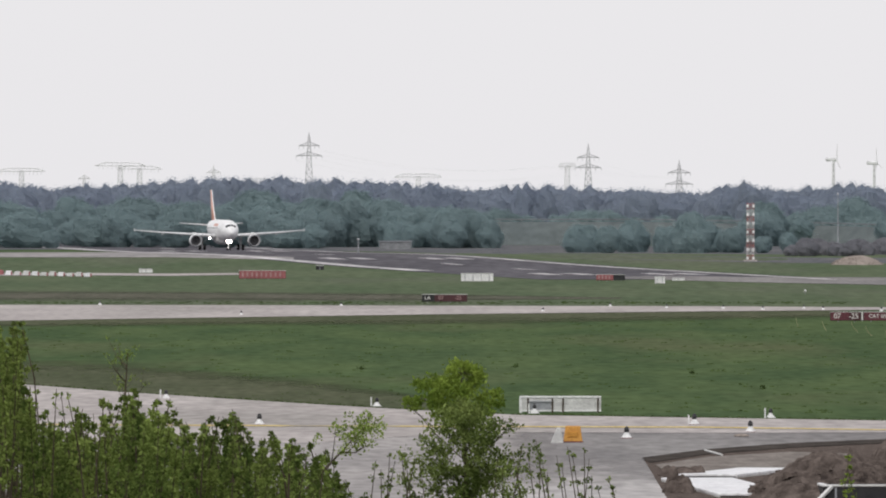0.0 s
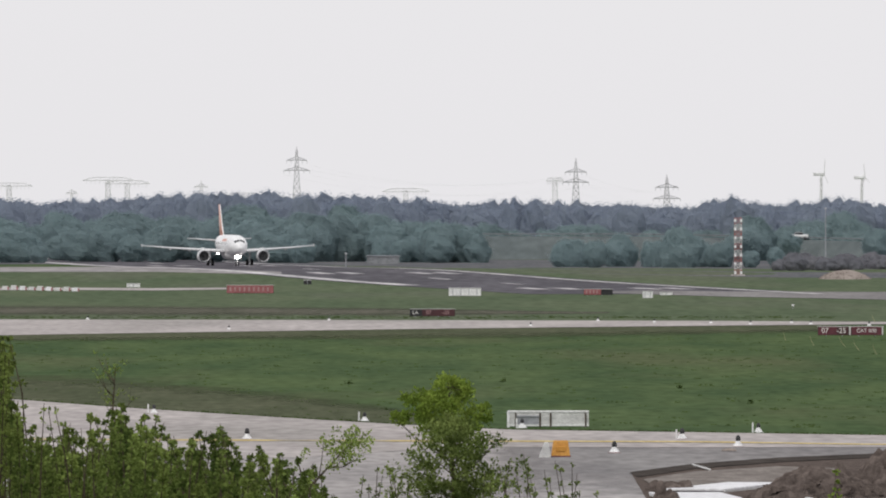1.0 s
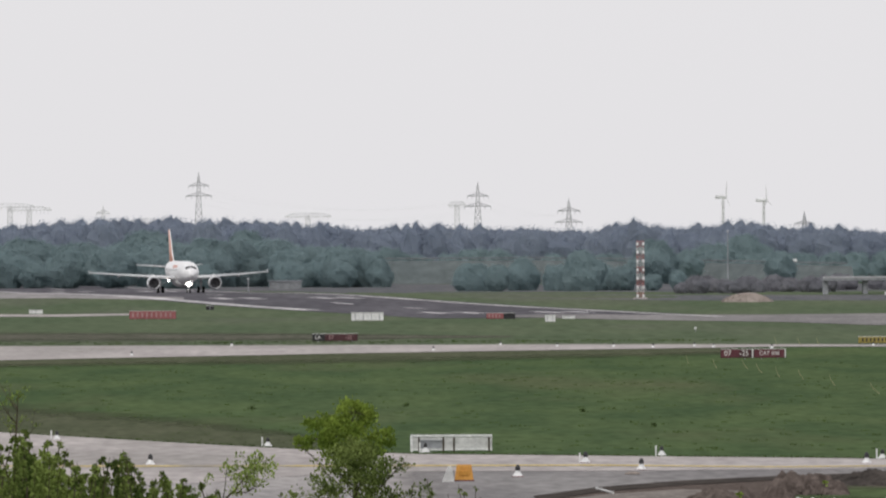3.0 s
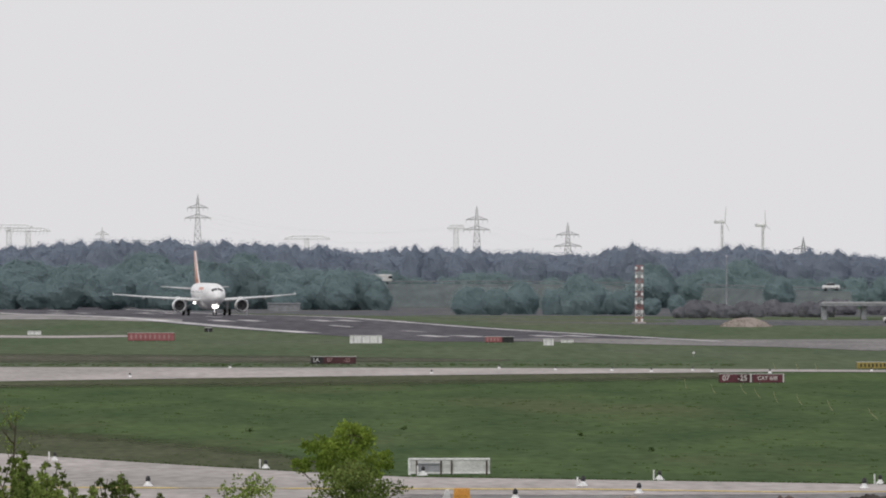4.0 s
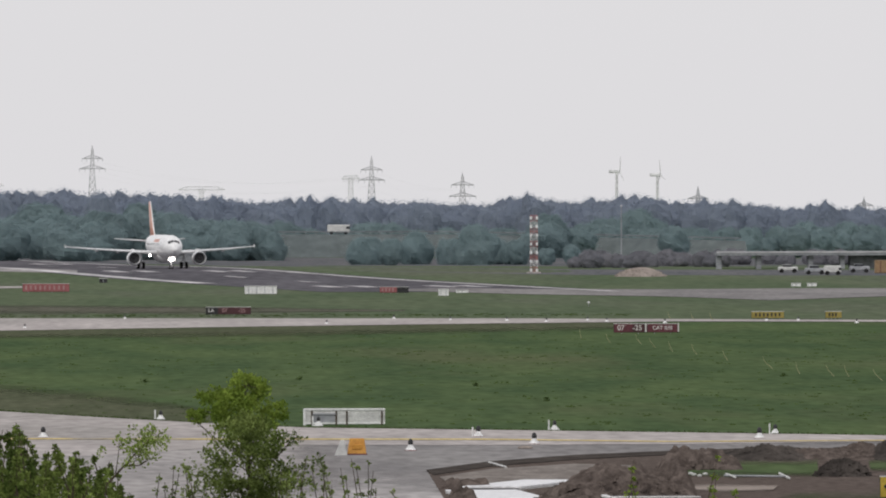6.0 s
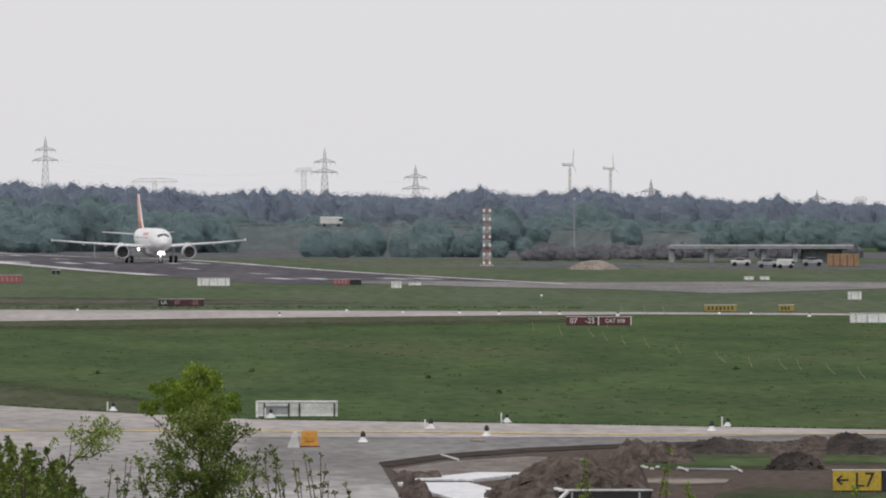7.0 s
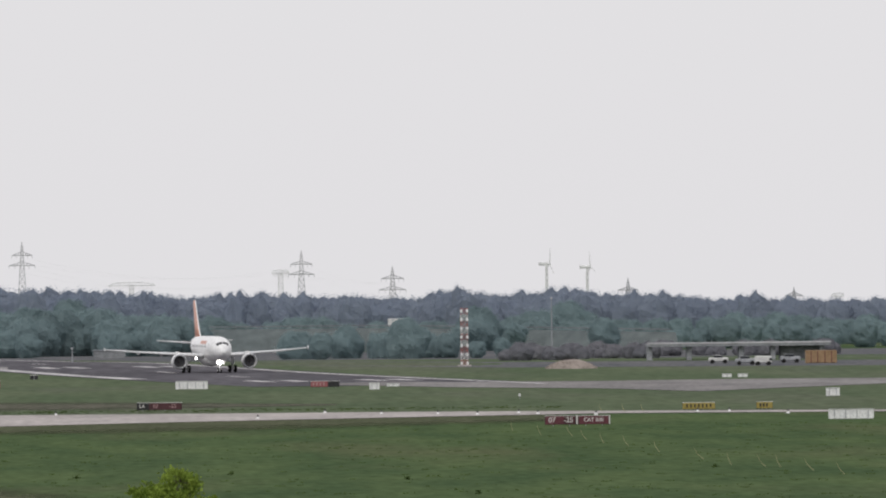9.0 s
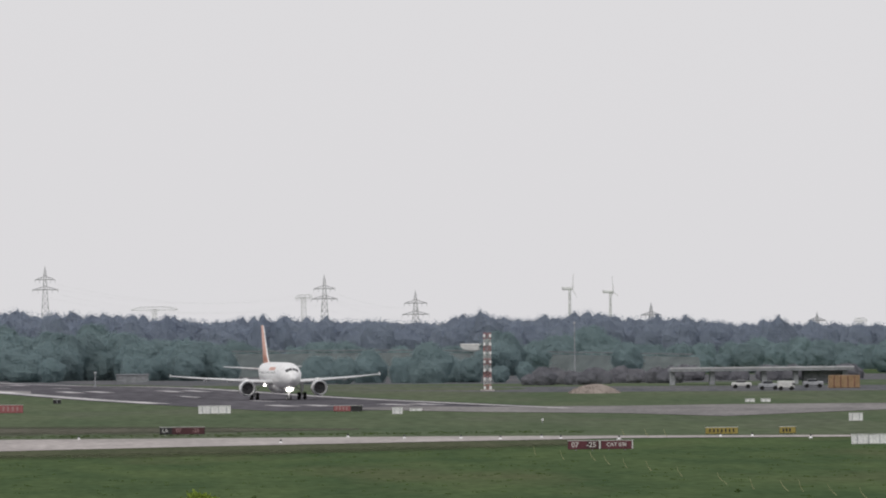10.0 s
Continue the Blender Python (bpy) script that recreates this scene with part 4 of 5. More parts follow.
strip("earthworks_lawn", [(1735, 862), (1800, 850), (2300, 846)], [(1700, 960), (1800, 960), (2300, 960)], GRASS, 0.10, "green grass beside the building site", frayed="far")
strip("earthworks_turf", [(1920, 798), (2300, 790)], [(1925, 818), (2300, 830)], GRASS, 0.10, "strip of green grass behind the heaps", frayed="both")
strip("earthworks_sand", [(1590, 842), (1650, 839), (1760, 843)], [(1600, 853), (1650, 856), (1750, 852)], SAND, 0.11, "pale sandy patch", frayed="both")


def make_heap(u1, u2, top, foot, mat, seed, label, lumps=0.35, stretch=2.2, name="soil_heap"):
    g, w, h = extent(u1, u2, top, foot)
    t = thing(name, (g.x, g.y + w * stretch * 0.25, g.z - 0.1), 0, label, "heap", "heaps of soil")
    off = Vector((seed * 7.3, seed * 3.1, 0))
    n = 72
    rough = 0.4 if stretch < 2 else 0.75
    verts, faces = [], []
    for j in range(n + 1):
        for i in range(n + 1):
            x, y = (i / n - 0.5) * 2, (j / n - 0.5) * 2
            r = math.sqrt(x * x + y * y)
            base = max(0.0, 1 - r ** 2.2) if stretch < 2 else max(0.0, 1 - abs(x) ** 5) * max(0.0, 1 - y * y)
            p = Vector((x * w / 2, y * w / 2 * stretch, 0))
            z = base * (0.72 + lumps * noise.noise(p * (2.2 / max(w, 1)) + off) * 1.6) + base ** 0.5 * lumps * rough * (0.7 * abs(noise.noise(p * 0.9 + off)) + 0.6 * noise.noise(p * 2.1 + off) + 0.4 * noise.noise(p * 4.3 + off))
            verts.append((p.x, p.y, max(0.0, z) * h * 1.15))
            if i < n and j < n:
                k = j * (n + 1) + i
                faces.append((k, k + 1, k + n + 2, k + n + 1))
    me = bpy.data.meshes.new("mass")
    me.from_pydata(verts, [], faces)
    me.materials.append(mat)
    ob = new("mass", me)
    ob.parent = t
    rng = random.Random(seed)
    verts, faces = [], []
    for _ in range(260):
        a, q = rng.uniform(0, math.tau), math.sqrt(rng.random())
        x, y = math.cos(a) * q * w * 0.5, math.sin(a) * q * w * 0.5 * stretch
        z = max(0.0, 1 - q ** 2.2) * h * 0.8
        r = rng.uniform(0.05, 0.16)
        i = len(verts)
        for dx, dy, dz in ((-1, -1, -1), (1, -1, -0.8), (1, 1, -1), (-1, 1, -1), (-0.7, -0.8, 0.8), (0.8, -0.6, 1), (0.6, 0.8, 0.7), (-0.8, 0.6, 0.9)):
            verts.append((x + dx * r * rng.uniform(0.7, 1.3), y + dy * r * 1.5, z + 0.05 + dz * r * rng.uniform(0.6, 1.1)))
        for f in ((0, 1, 5, 4), (1, 2, 6, 5), (2, 3, 7, 6), (3, 0, 4, 7), (4, 5, 6, 7), (3, 2, 1, 0)):
            faces.append(tuple(i + c for c in f))
    me = bpy.data.meshes.new("loose_soil")
    me.from_pydata(verts, [], faces)
    me.materials.append(mat)
    ob = new("loose_soil", me)
    ob.parent = t
    ob["kind"] = "stuff"


make_heap(1310, 1640, 803, 884, SOIL, 3, "large heap of brown excavated soil", 0.4, 1.4)
make_heap(1480, 1620, 815, 862, SOIL, 9, "lower heap of brown soil", 0.45)
make_heap(1545, 1700, 779, 814, SOIL, 4, "heap of brown soil beside the taxiway", 0.45)
make_heap(1650, 1830, 772, 796, SOIL_DARK, 5, "dark ridge of heaped soil", 0.5)
make_heap(1780, 1960, 771, 795, SOIL, 6, "ridge of heaped soil", 0.5)
make_heap(1920, 2120, 770, 797, SOIL_DARK, 7, "dark ridge of heaped soil", 0.5)
make_heap(1822, 1932, 786, 826, SOIL_DARK, 8, "dark clod of turf and soil", 0.3, 1.0)
make_heap(1470, 1566, 449, 469, SAND, 11, "beige heap of sand beyond the runway", 0.12, 1.5, "sand_heap")
make_heap(1165, 1255, 826, 846, SOIL, 12, "rough soil edge of the excavation", 0.5)
make_heap(1175, 1230, 838, 875, SOIL, 13, "rough soil edge of the excavation", 0.5)

for c, sx, sy, turn in (((1308, 842), 3.0, 14, -14), ((1284, 868), 3.5, 30, 4)):
    g = spot(*c, 0.12)
    t = thing("cover_sheet", g, turn, "white sheet of board lying on the soil", "board", "white sheets on the soil")
    part("sheet", boxed(0, 0, 0, sx, sy, 0.12, 0.02), PLATE, t)
    for q in (-1, 1):
        part("batten", boxed(q * sx * 0.48, 0, -0.1, 0.1, sy, 0.14, 0.02), BOARD, t)
for u1, v1, u2, v2 in ((1248, 801, 1278, 811), (1665, 826, 1774, 829), (1762, 822, 1780, 832), (1668, 823, 1684, 830), (1560, 824, 1600, 826)):
    a, b = spot(u1, v1), spot(u2, v2)
    t = thing("plank", (a + b) / 2, 0, "pale plank lying on the soil", "plank", "planks on the building site")
    d = (b - a) / 2
    bm = bmesh.new()
    bar(bm, -d + Vector((0, 0, 0.12)), d + Vector((0, 0, 0.16)), 0.06, 6)
    part("board", bm, STEEL if u1 == 1665 else BOARD, t)
for k in range(7):
    g = spot(1575 + k * 9 + (k * 5 % 4), 826 - (k * 3 % 5))
    t = thing("rubble_stone", (g.x, g.y, g.z + 0.05), k * 40, "pale lump of concrete rubble", "stone", "rubble")
    bm = bmesh.new()
    lathe(bm, [(0.09, 0), (0.13, 0.05), (0.11, 0.12), (0.04, 0.15)], sides=6)
    part("stone", bm, BOARD, t)

# dark open skip with a pale rim
g, w, h = extent(1455, 1622, 859, 908)
t = thing("waste_skip", g, 4, "dark open-topped skip with a worn white rim", "skip")
bm = bmesh.new()
box(bm, 0, 1.0, 0, w, 2.2, h, 0.08)
for q in bm.verts:
    if q.co.z < h * 0.5:
        q.co.x *= 0.84
part("body", bm, BLACK, t)
part("rim", boxed(0, -0.12, h - 0.07, w * 1.01, 0.12, 0.1, 0.03), BOARD, t, "worn white rim")
part("rim", boxed(-w * 0.48, 0.9, h - 0.06, 0.22, 2.3, 0.12, 0.03), WHITE, t, "worn white rim")
bm = bmesh.new()
bar(bm, (-w * 0.40, -0.2, h - 0.03), (-w * 0.56, -0.2, h * 0.42), 0.10, 6)
part("rim", bm, WHITE, t, "worn white slanting rim")
for x in (-0.36, 0.36):
    part("stiffener", boxed(w * x, -0.14, 0.1, 0.1, 0.08, h - 0.2, 0.02), STEEL, t)

# ---- beyond the runway: road bank, bridge, site vehicles ----
bm = bmesh.new()
cross = ((-26, 0), (-9, 4.4), (-6, 4.8), (6, 4.8), (9, 4.4), (26, 0))
sec = []
for k in range(40):
    u = 480 + (1700 - 480) * k / 39
    d = 2650 if u < 1340 else 2650 - (u - 1340) * 0.25
    fall = 1.0 if u < 1150 else 1.0 - (u - 1150) * 0.00045
    sec.append([bm.verts.new((sight(u, 400, d).x, d + y, z * fall - 0.05)) for y, z in cross])
for a, b in zip(sec, sec[1:]):
    for k in range(5):
        bm.faces.new((a[k], b[k], b[k + 1], a[k + 1]))
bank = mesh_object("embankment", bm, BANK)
tagged(bank, "road embankment of grass before the wood, haze greyed into its colour", "embankment", kind="structure")


def bank_top(u):
    d = 2650 if u < 1340 else 2650 - (u - 1340) * 0.25
    fall = 1.0 if u < 1150 else 1.0 - (u - 1150) * 0.00045
    return Vector((sight(u, 400, d).x, d, 4.8 * fall - 0.05))


GREYWALL = material("shaded_concrete", (0.20, 0.21, 0.22), (0.26, 0.27, 0.28), 0.2, (1, 1, 2), 0.85)
for k in range(58):
    p = bank_top(600 + k * 19)
    t = thing("guard_rail", (p.x, p.y - 5.6, p.z), 0, "grey steel guard rail along the road", "guard rail", "guard rail sections")
    part("rail", boxed(0, 0, 0.45, 2.3, 0.08, 0.22, 0.02), GREYWALL, t)
    part("post", boxed(0, 0.06, -0.1, 0.12, 0.1, 0.8, 0.01), STEEL, t)

DECK = material("bridge_concrete", (0.27, 0.28, 0.30), (0.34, 0.35, 0.37), 0.2, (1, 1, 2), 0.85)
D = 2150
s = F / D
x1, x2 = sight(1650, 430, D).x, sight(1975, 430, D).x
z1 = EYE.z + (V0 - 433) / s
t = thing("road_bridge", ((x1 + x2) / 2, D, 0), 0, "long grey concrete road bridge on piers", "bridge")
part("deck", boxed(0, 0, z1 + 0.1, x2 - x1, 9, 0.5, 0.06), DECK, t)
part("parapet", boxed(0, -4.5, z1 + 0.57, x2 - x1, 0.25, 0.25, 0.03), FARSTEEL, t)
for k in range(30):
    part("railing_post", boxed((x1 - x2) / 2 + (x2 - x1) * (k + 0.5) / 30, -4.5, z1 + 0.8, 0.07, 0.07, 0.35), STEEL, t)
for u in (1655, 1725, 1817, 1873, 1960):
    part("pier", boxed(sight(u, 430, D).x - (x1 + x2) / 2, -1.5, -0.2, 0.9, 3.5, z1 + 0.25, 0.08), DECK, t)
part("abutment", boxed(sight(1925, 430, D).x - (x1 + x2) / 2, 1.0, -0.2, 7.5, 5, z1 + 0.22, 0.1), GREYWALL, t)


def make_vehicle(name, g, length, height, mat, label, category, group="", box_body=False, turn=0):
    t = thing(name, g, turn, label, category, group)
    bm = bmesh.new()
    box(bm, 0, 0, 0.35, length, 1.9, height * (0.62 if not box_body else 0.9), 0.15)
    part("body", bm, mat, t)
    if not box_body:
        bm = bmesh.new()
        box(bm, -length * 0.05, 0, 0.3 + height * 0.55, length * 0.62, 1.7, height * 0.42, 0.12)
        for q in bm.verts:
            if q.co.z > height * 0.8:
                q.co.x *= 0.75
        part("cabin", bm, GLASS_DARK, t, "dark windows")
        part("roof", boxed(-length * 0.05, 0, 0.28 + height * 0.96, length * 0.44, 1.5, 0.06, 0.02), mat, t)
    else:
        part("windscreen", boxed(length * 0.42, 0, height * 0.6, length * 0.17, 1.95, height * 0.3, 0.05), GLASS_DARK, t, "dark windscreen")
    for q in (-0.32, 0.32):
        for y in (-0.9, 0.9):
            bm = bmesh.new()
            lathe(bm, [(0.2, -0.12), (0.36, -0.12), (0.36, 0.12), (0.2, 0.12)], (length * q, y, 0.36), "Y", 12)
            part("wheel", bm, TYRE, t)
    return t


for k, (u, v, ln, hh, bx) in enumerate(((1778, 463, 3.3, 1.1, False), (1826, 466, 3.4, 1.2, False), (1857, 467, 2.8, 1.35, True), (1905, 463, 3.4, 1.2, False))):
    g = spot(u, v)
    make_vehicle("parked_van" if bx else "parked_car", g, ln, hh, (BOARD, STEEL, BOARD, STEEL)[k], "white van parked under the bridge" if bx else "white car parked on the building site" if k == 0 else "grey car parked on the building site", "van" if bx else "car", "parked site vehicles", bx)
g = spot(1963, 465)
t = thing("site_container", (g.x, g.y + 6, g.z), 0, "dull orange-yellow site container", "container")
part("body", boxed(0, 0, 0.1, 5.2, 2.4, 2.1, 0.05), material("dull_ochre", (0.26, 0.17, 0.09), (0.32, 0.21, 0.12), 1.0, rough=0.7), t)
for x in (-1.7, -0.6, 0.6, 1.7):
    part("rib", boxed(x, -1.22, 0.2, 0.12, 0.08, 1.9, 0.01), CONERED, t)
road_van = make_vehicle("white_lorry", bank_top(560), 4.8, 1.9, BOARD, "white lorry driving on the far road", "lorry", box_body=True)
road_car = make_vehicle("white_car", bank_top(1360), 3.6, 1.3, WHITE, "white car driving on the far road", "car")
far_shed = sight(700, 432, 2480)
t = thing("shed", (far_shed.x, 2468, 0), 0, "low grey shed at the edge of the wood", "shed")
part("wall", boxed(0, 0, -0.1, 6.4, 4, 1.6, 0.03), GREYWALL, t)
part("roof", boxed(0, 0, 1.5, 6.8, 4.4, 0.2, 0.04), DECK, t)


# ---- growth ----
def leaf_mesh(name, leaves, mat, parent, rng):
    """leaves: (point, size, outward direction). Each is a small folded blade."""
    verts, faces = [], []
    for p, s, d in leaves:
        a = (d + Vector((rng.gauss(0, 0.5), rng.gauss(0, 0.5), rng.gauss(0.1, 0.5)))).normalized()
        b = a.cross(Vector((rng.gauss(0, 1), rng.gauss(0, 1), rng.gauss(0, 1)))).normalized()
        c = a.cross(b)
        i = len(verts)
        verts += [p, p + a * s * 0.45 + b * s * 0.36 + c * s * 0.14, p + a * s, p + a * s * 0.45 - b * s * 0.36 + c * s * 0.14]
        faces += [(i, i + 1, i + 2), (i, i + 2, i + 3)]
    me = bpy.data.meshes.new(name)
    me.from_pydata(verts, [], faces)
    me.materials.append(mat)
    ob = new(name, me)
    ob.parent = parent
    return ob


def make_bush(name, label, category, d, stems, mat, rng, leaf=0.04, group=""):
    """stems: (u, top v, length of the leafy part, spread, leaves, depth offset), rising from the mound."""
    u_mid = sum(q[0] for q in stems) / len(stems)
    foot = Vector((sight(u_mid, 400, d).x, d, mound(d)))
    t = thing(name, foot, 0, label, category, group)
    bm = bmesh.new()
    leaves = []
    for u, top, run, spread, count, dy in stems:
        dd = d + dy
        tip = sight(u, top, dd) - foot
        k = dd / F
        lean = rng.uniform(-25, 25) * k
        base = Vector((tip.x + lean * 3, tip.y, -0.1))
        mid = Vector((tip.x + lean, tip.y, tip.z - run * k))
        bar(bm, base, mid, 0.007, 5, 0.005)
        bar(bm, mid, tip, 0.005, 4, 0.002)
        nodes = []
        for j in range(max(4, count // 20)):
            q = (j + rng.uniform(0, 0.8)) / max(4, count // 20)
            r = spread * k * (0.15 + 0.9 * q) * rng.uniform(0.4, 1.0)
            a = rng.uniform(0, math.tau)
            nodes.append((tip.lerp(mid, q) + Vector((math.cos(a) * r, math.sin(a) * r, 0)), spread * k * (0.22 + 0.3 * q)))
        for j in range(count):
            c, r = nodes[j % len(nodes)]
            out = Vector((rng.gauss(0, 1), rng.gauss(0, 1), rng.gauss(0.25, 0.8))).normalized()
            leaves.append((c + out * r * rng.random() ** 0.5, leaf * rng.uniform(0.5, 1.2), out))
    tagged(part("branching", bm, BARK, t), kind="stuff")
    leaf_mesh("foliage", leaves, mat, t, rng)
    return t


def ridge(pts, u):
    for (a, p), (b, q) in zip(pts, pts[1:]):
        if u <= b:
            return p + (q - p) * (u - a) / (b - a)
    return pts[-1][1]


rng = random.Random(11)
TOPS = ((-120, 560), (0, 575), (40, 600), (52, 690), (70, 755), (130, 745), (165, 740), (210, 722), (265, 716), (305, 735), (335, 785), (360, 760), (400, 755), (440, 765), (470, 792), (520, 800), (575, 815), (600, 850), (640, 900))
for lo, hi, n in ((-110, 55, 96), (55, 200, 78), (200, 345, 88), (345, 480, 70), (480, 615, 56)):
    stems = []
    for _ in range(n):
        u = rng.uniform(lo, hi)
        top = ridge(TOPS, u) - 8 + abs(rng.gauss(0, 30)) + 26 * max(0.0, math.sin(u * 0.13) + 0.6 * math.sin(u * 0.29)) + rng.uniform(0, 80) * (rng.random() < 0.5)
        stems.append((u, top, rng.uniform(130, 230), rng.uniform(10, 22), 290, rng.uniform(-6, 6)))
    for _ in range(17):
        u = rng.uniform(lo, hi)
        stems.append((u, ridge(TOPS, u) - rng.uniform(2, 30), rng.uniform(60, 120), rng.uniform(5, 9), 90, rng.uniform(-4, 4)))
    make_bush("bush", "dense leafy green bush on the mound", "bush", 88 + rng.uniform(-2, 2), stems, LEAF_DARK, rng, 0.034, "bushes on the mound")
make_bush("bush", "slender upright leafy shoots on the mound", "bush", 84, [(100, 688, 110, 10, 46, 0), (108, 700, 110, 9, 40, 1), (118, 694, 100, 8, 40, -1), (365, 742, 90, 9, 40, 0), (411, 724, 110, 13, 70, 1), (418, 740, 110, 13, 60, 0), (62, 668, 160, 9, 40, 0),
          (320, 742, 90, 10, 46, 0), (512, 790, 80, 10, 40, 0), (575, 796, 90, 12, 50, 0), (545, 800, 90, 10, 40, 0)], LEAF_DARK, rng, 0.028, "bushes on the mound")


def make_young_tree(label, d, clusters, trunk, mat, rng, leaf, every=6):
    """clusters: (u, v, radius, leaves); each hangs on a limb from the trunk line."""
    foot = Vector((sight(trunk[0], 400, d).x, d, mound(d)))
    t = thing("young_tree", foot, 0, label, "tree")
    k = d / F
    top = sight(trunk[1], trunk[2], d) - foot
    bm = bmesh.new()
    bar(bm, (0, 0, -0.1), top * 0.6, 0.028, 7, 0.016)
    bar(bm, top * 0.6, top, 0.016, 6, 0.003)
    leaves = []
    limbs = []
    for j, (u, v, r, n) in enumerate(clusters):
        c = sight(u, v, d) - foot + Vector((0, rng.uniform(-0.45, 0.45) * min(1, r / 16), 0))
        if j % every == 0:
            z = min(top.z * 0.95, max(0.3, c.z - abs(c.x - top.x) * rng.uniform(0.6, 1.1) - 0.05))
            a = top * (z / top.z)
            elbow = a.lerp(c, 0.55) + Vector((0, 0, -0.03))
            bar(bm, a, elbow, 0.0045, 4, 0.003)
            bar(bm, elbow, c, 0.003, 4, 0.0012)
            limbs.append(elbow.lerp(c, 0.5))
        else:
            near = min(limbs, key=lambda q: (q - c).length)
            if (near - c).length < 0.16:
                bar(bm, near, c, 0.0016, 3, 0.0008)
        for _ in range(n):
            o = Vector((rng.gauss(0, 0.5), rng.gauss(0, 0.5), rng.gauss(0, 0.5))) * r * k
            leaves.append((c + o, leaf * rng.uniform(0.5, 1.15), (o + Vector((0, 0, 0.02))).normalized()))
    part("trunk", bm, BARK, t)
    leaf_mesh("crown", leaves, mat, t, rng)


# crown lobes of the fresh green tree, then the olive growth round its foot
LOBES = ((818, 640, 9), (800, 652, 13), (832, 650, 13), (775, 672, 13), (746, 677, 12), (735, 706, 9), (766, 700, 17), (801, 688, 22), (836, 680, 20), (860, 700, 15), (881, 690, 7), (885, 708, 7), (851, 724, 17), (815, 722, 23), (782, 724, 15), (722, 706, 6), (790, 668, 14), (845, 662, 10))
clusters = []
for u, v, r in LOBES:
    for _ in range(6):
        clusters.append((u + rng.gauss(0, r * 0.5), v + 7 + rng.gauss(0, r * 0.45), r * rng.uniform(0.5, 0.9), int(16 + 0.22 * r * r)))
make_young_tree("young tree with fresh light green leaves", 95, clusters, (838, 815, 645), LEAF, rng, 0.031)
WIDTH = ((712, 52), (740, 74), (765, 96), (800, 112), (840, 130), (930, 190))
clusters = []
for _ in range(330):
    v = 716 + 215 * rng.random() ** 0.85
    x = rng.gauss(0, 0.43)
    clusters.append((822 + x * ridge(WIDTH, v), v + abs(x) * 12, rng.uniform(7, 15), rng.randrange(24, 60)))
clusters += [(905, 748, 9, 26), (914, 760, 9, 26), (884, 752, 12, 36), (748, 748, 8, 16), (860, 756, 16, 46), (800, 752, 16, 46)]
make_young_tree("dense olive-leaved young tree growing among shoots", 93, clusters, (826, 822, 735), OLIVE, rng, 0.029)
clusters = [(rng.gauss(635, 24), rng.gauss(772, 17), 9, 26) for _ in range(36)] + [(655, 738, 7, 18), (672, 742, 7, 18), (600, 770, 7, 18), (615, 800, 8, 18), (640, 740, 6, 12)]
make_young_tree("slanting young shoot with light leaves", 92, clusters, (330, 648, 752), LEAF_DARK, rng, 0.027)
clusters = [(rng.gauss(226, 18), rng.gauss(645, 20), 8, 12) for _ in range(16)] + [(190, 600, 6, 5), (255, 655, 6, 5)]
make_young_tree("thin bare young tree with few leaves", 90, clusters, (196, 226, 625), LEAF_DARK, rng, 0.024, 2)
stems = [(925, 786, 120, 7, 36, 0), (948, 778, 130, 8, 40, 0), (985, 806, 110, 8, 40, 1), (1004, 790, 120, 7, 34, 0), (1034, 796, 110, 6, 34, 0), (1047, 842, 80, 8, 30, 0), (1076, 846, 70, 8, 30, 1), (960, 820, 90, 9, 34, -1), (905, 800, 110, 9, 40, 1),
         (880, 812, 110, 12, 60, 0), (690, 800, 110, 10, 46, 0), (665, 815, 110, 12, 50, 0), (710, 806, 100, 12, 50, 0), (735, 812, 110, 12, 60, 0)]
make_bush("bush", "sparse slender shoots with small leaves", "bush", 90, stems + [(a + 9, b + 16, c, d, e * 2, -f) for a, b, c, d, e, f in stems], OLIVE, rng, 0.026, "bushes on the mound")
make_bush("sapling", "thin sapling with fresh yellowish leaves", "sapling", 100, [(1503, 806, 80, 7, 46, 0), (1500, 830, 60, 9, 40, 0)], LEAF, rng, 0.036, "saplings")
make_bush("sapling", "thin sapling with fresh yellowish leaves", "sapling", 100, [(1654, 786, 100, 8, 46, 0), (1650, 820, 70, 12, 40, 0), (1680, 848, 40, 10, 60, 0)], LEAF, rng, 0.036, "saplings")
make_bush("sapling", "small leafy sapling tip", "sapling", 100, [(1976, 850, 50, 7, 36, 0)], LEAF, rng, 0.036, "saplings")

# tufts and dark weeds in the grass
rng = random.Random(3)
verts, faces = [], []
for k in range(700):
    v = 568 + 165 * rng.random() ** 1.3
    u = rng.uniform(-120, 2250)
    if v > ridge(FAR_EDGE, u) - 4:
        continue
    g = spot(u, v)
    clump = rng.uniform(0.1, 0.5)
    for j in range(rng.randrange(3, 8)):
        x, y = g.x + rng.gauss(0, clump), g.y + rng.gauss(0, clump * 3)
        hh, ww, ln = rng.uniform(0.03, 0.10), rng.uniform(0.05, 0.2), rng.gauss(0, 0.06)
        i = len(verts)
        verts += [(x - ww, y, -0.01), (x + ww, y, -0.01), (x + ln, y + 0.03, hh)]
        faces.append((i, i + 1, i + 2))
for k in range(900):
    u = rng.uniform(-150, 1500)
    g = spot(u, rng.gauss(536.5, 1.2))
    hh, ww = rng.uniform(0.03, 0.12), rng.uniform(0.15, 0.5)
    i = len(verts)
    verts += [(g.x - ww, g.y, -0.01), (g.x + ww, g.y, -0.01), (g.x + rng.gauss(0, 0.1), g.y, hh)]
    faces.append((i, i + 1, i + 2))
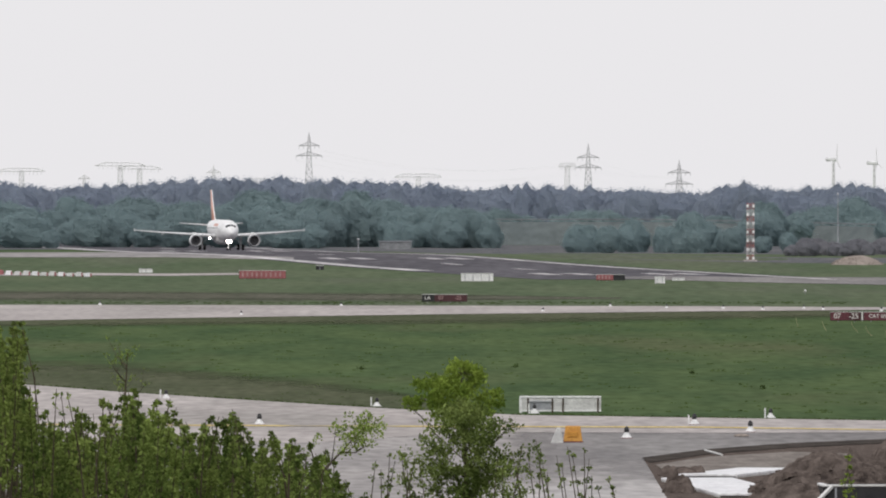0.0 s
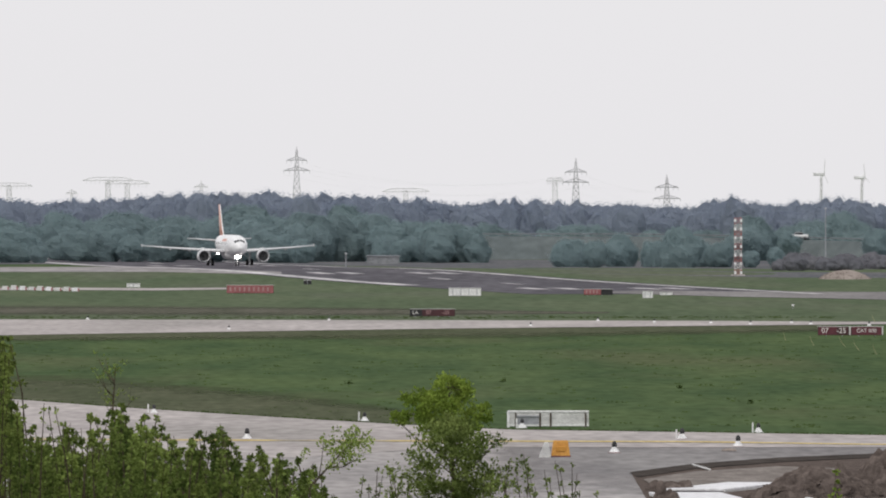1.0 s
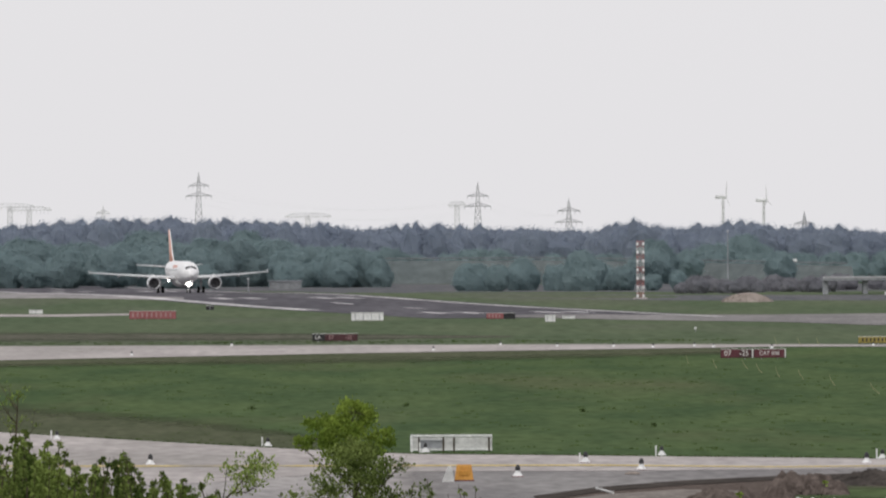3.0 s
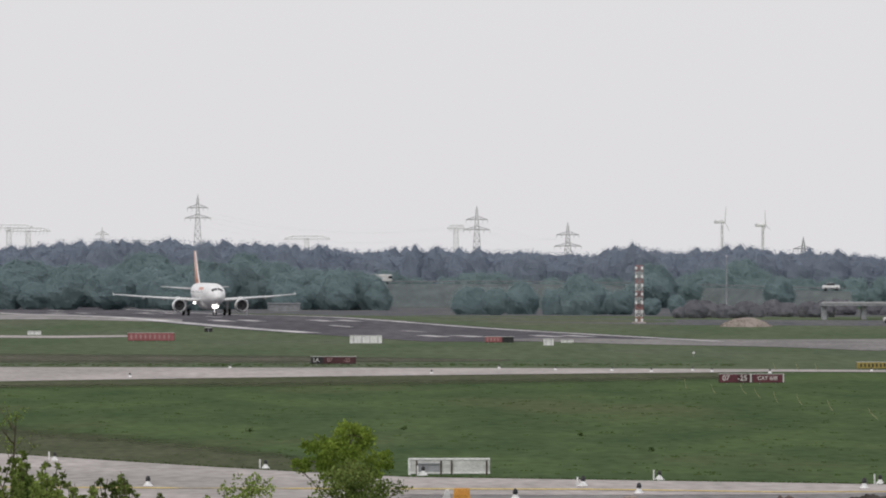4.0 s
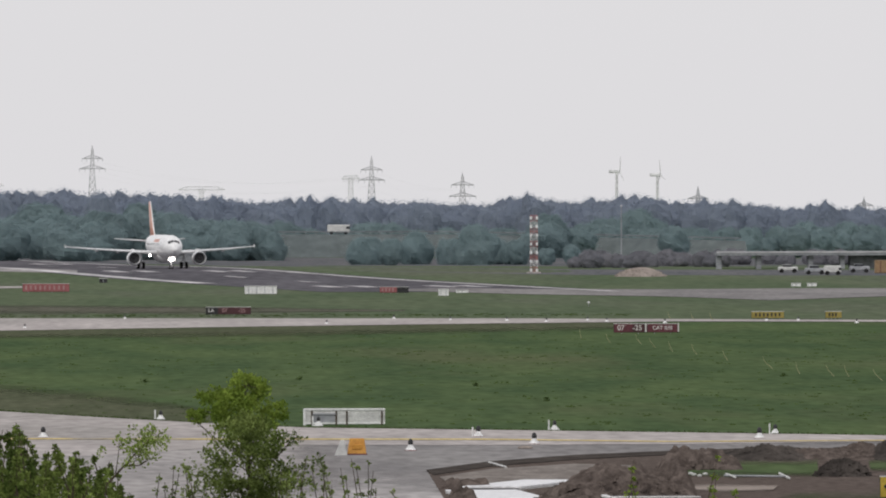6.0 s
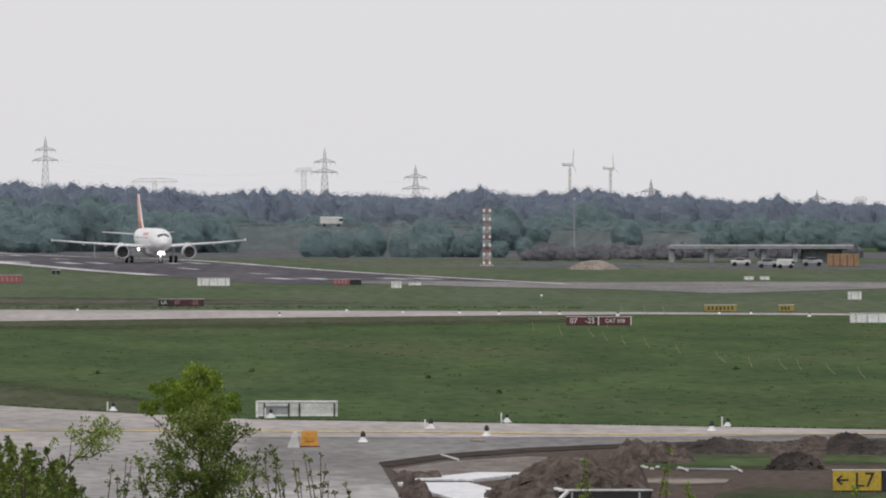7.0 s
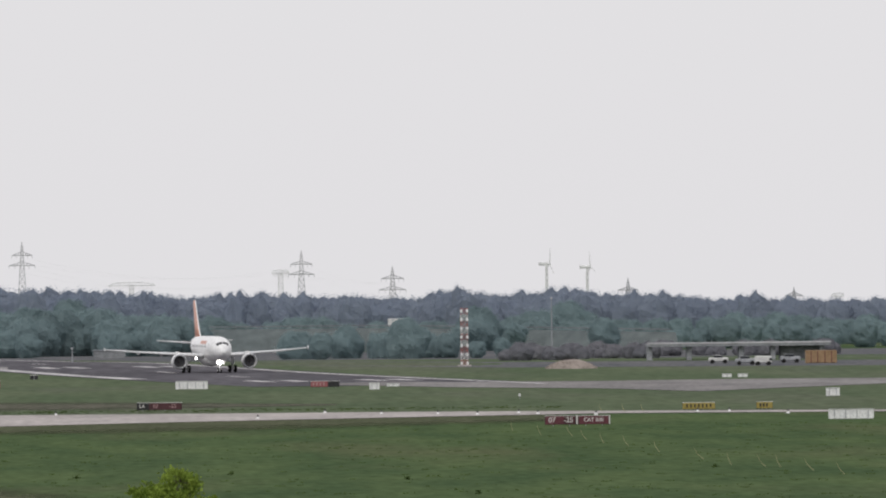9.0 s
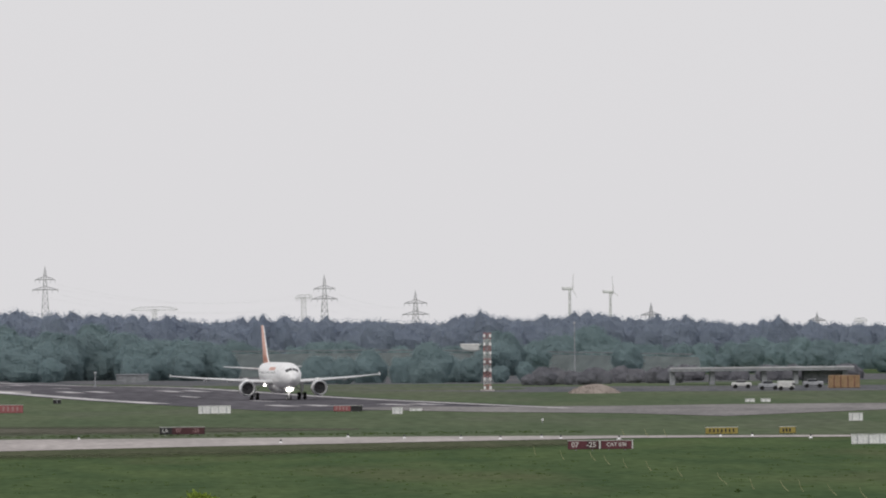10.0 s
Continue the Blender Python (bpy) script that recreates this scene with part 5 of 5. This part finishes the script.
for k in range(900):
    u = rng.uniform(-250, 2250)
    g = spot(u, ridge(FAR_EDGE, u) - rng.uniform(0, 1.5))
    hh, ww = rng.uniform(0.05, 0.16), rng.uniform(0.1, 0.3)
    i = len(verts)
    verts += [(g.x - ww, g.y, -0.01), (g.x + ww, g.y, -0.01), (g.x + rng.gauss(0, 0.1), g.y, hh)]
    faces.append((i, i + 1, i + 2))
me = bpy.data.meshes.new("grass_tufts")
me.from_pydata(verts, [], faces)
me.materials.append(TUFT)
tagged(new("grass_tufts", me), "darker tufts of taller grass", "grass", kind="stuff")
for u, v in ((912, 651), (1769, 647), (640, 655), (1350, 690), (1225, 663)):
    g = spot(u, v)
    t = thing("weed", g, u % 90, "small dark weed in the grass", "weed", "weeds in the grass")
    leaf_mesh("leaves", [(Vector((rng.gauss(0, 0.12), rng.gauss(0, 0.12), rng.uniform(0, 0.25))), 0.14, Vector((rng.gauss(0, 1), rng.gauss(0, 1), 0.8)).normalized()) for _ in range(40)], TUFT, t, rng)
# pale dry stalks
STRAW = material("straw", (0.26, 0.27, 0.15), (0.34, 0.34, 0.20), 3)
for u, v, dx in ((1408, 572, 3), (1454, 580, 6), (1505, 582, 9), (1530, 589, 9), (1565, 596, 6), (1605, 601, 8), (1660, 612, 8), (1730, 626, 14), (1790, 636, 6), (1842, 640, 12), (1876, 641, 7), (1925, 648, 14), (1982, 655, 12), (1564, 540, 5), (1604, 541, 6), (1638, 541, 5)):
    g = spot(u + dx / 2, v + 6)
    s = F / g.y
    t = thing("dry_stalk", g, 0, "pale leaning dry stalk in the grass", "stalk", "dry stalks")
    bm = bmesh.new()
    a, b, c = Vector((dx / s, 0, -0.05)), Vector((0.1 * dx / s, 0, 0.45)), Vector((-dx * 0.3 / s, 0, 0.95))
    bar(bm, a, b, 0.035, 5, 0.03)
    bar(bm, b, c, 0.03, 5, 0.012)
    part("stem", bm, STRAW, t)


# ---- motion of things ----
def motions():
    track = ((0.0, 394), (0.5, 412), (1.0, 431), (1.5, 452), (2.0, 473), (2.5, 494.5), (3.0, 517), (3.2, 526.5), (4.5, 591), (5.0, 617.5), (6.5, 705), (7.0, 738), (7.5, 771.5),
             (8.0, 807), (8.5, 843), (9.0, 881), (9.5, 920.5), (10.0, 962.5))
    rows = []
    for t, u in track:
        y = F * 263.0 / (u + 3.0 + 1983.0) + 5.5
        p = runway_line(263.0, y)
        rows.append((t, pose(p.x, p.y, p.z + 0.06, 0, 0, 8.3)))
    walk(airliner, rows)
    walk(road_van, [(t, Matrix.Translation(bank_top(u))) for t, u in ((0.0, 560), (5.0, 930), (6.5, 1014), (7.5, 1094), (8.5, 1172), (10.0, 1300))])
    walk(road_car, [(t, Matrix.Translation(bank_top(u))) for t, u in ((0.0, 1360), (1.0, 1437), (1.5, 1475), (3.0, 1590), (4.2, 1685))] + [(t, Matrix.Translation((bank_top(1685).x + 9, 2650 - 345 * 0.25 + y, z))) for t, y, z in ((5.4, 30, 0.1), (10.0, 48, 0.1))])


motions()
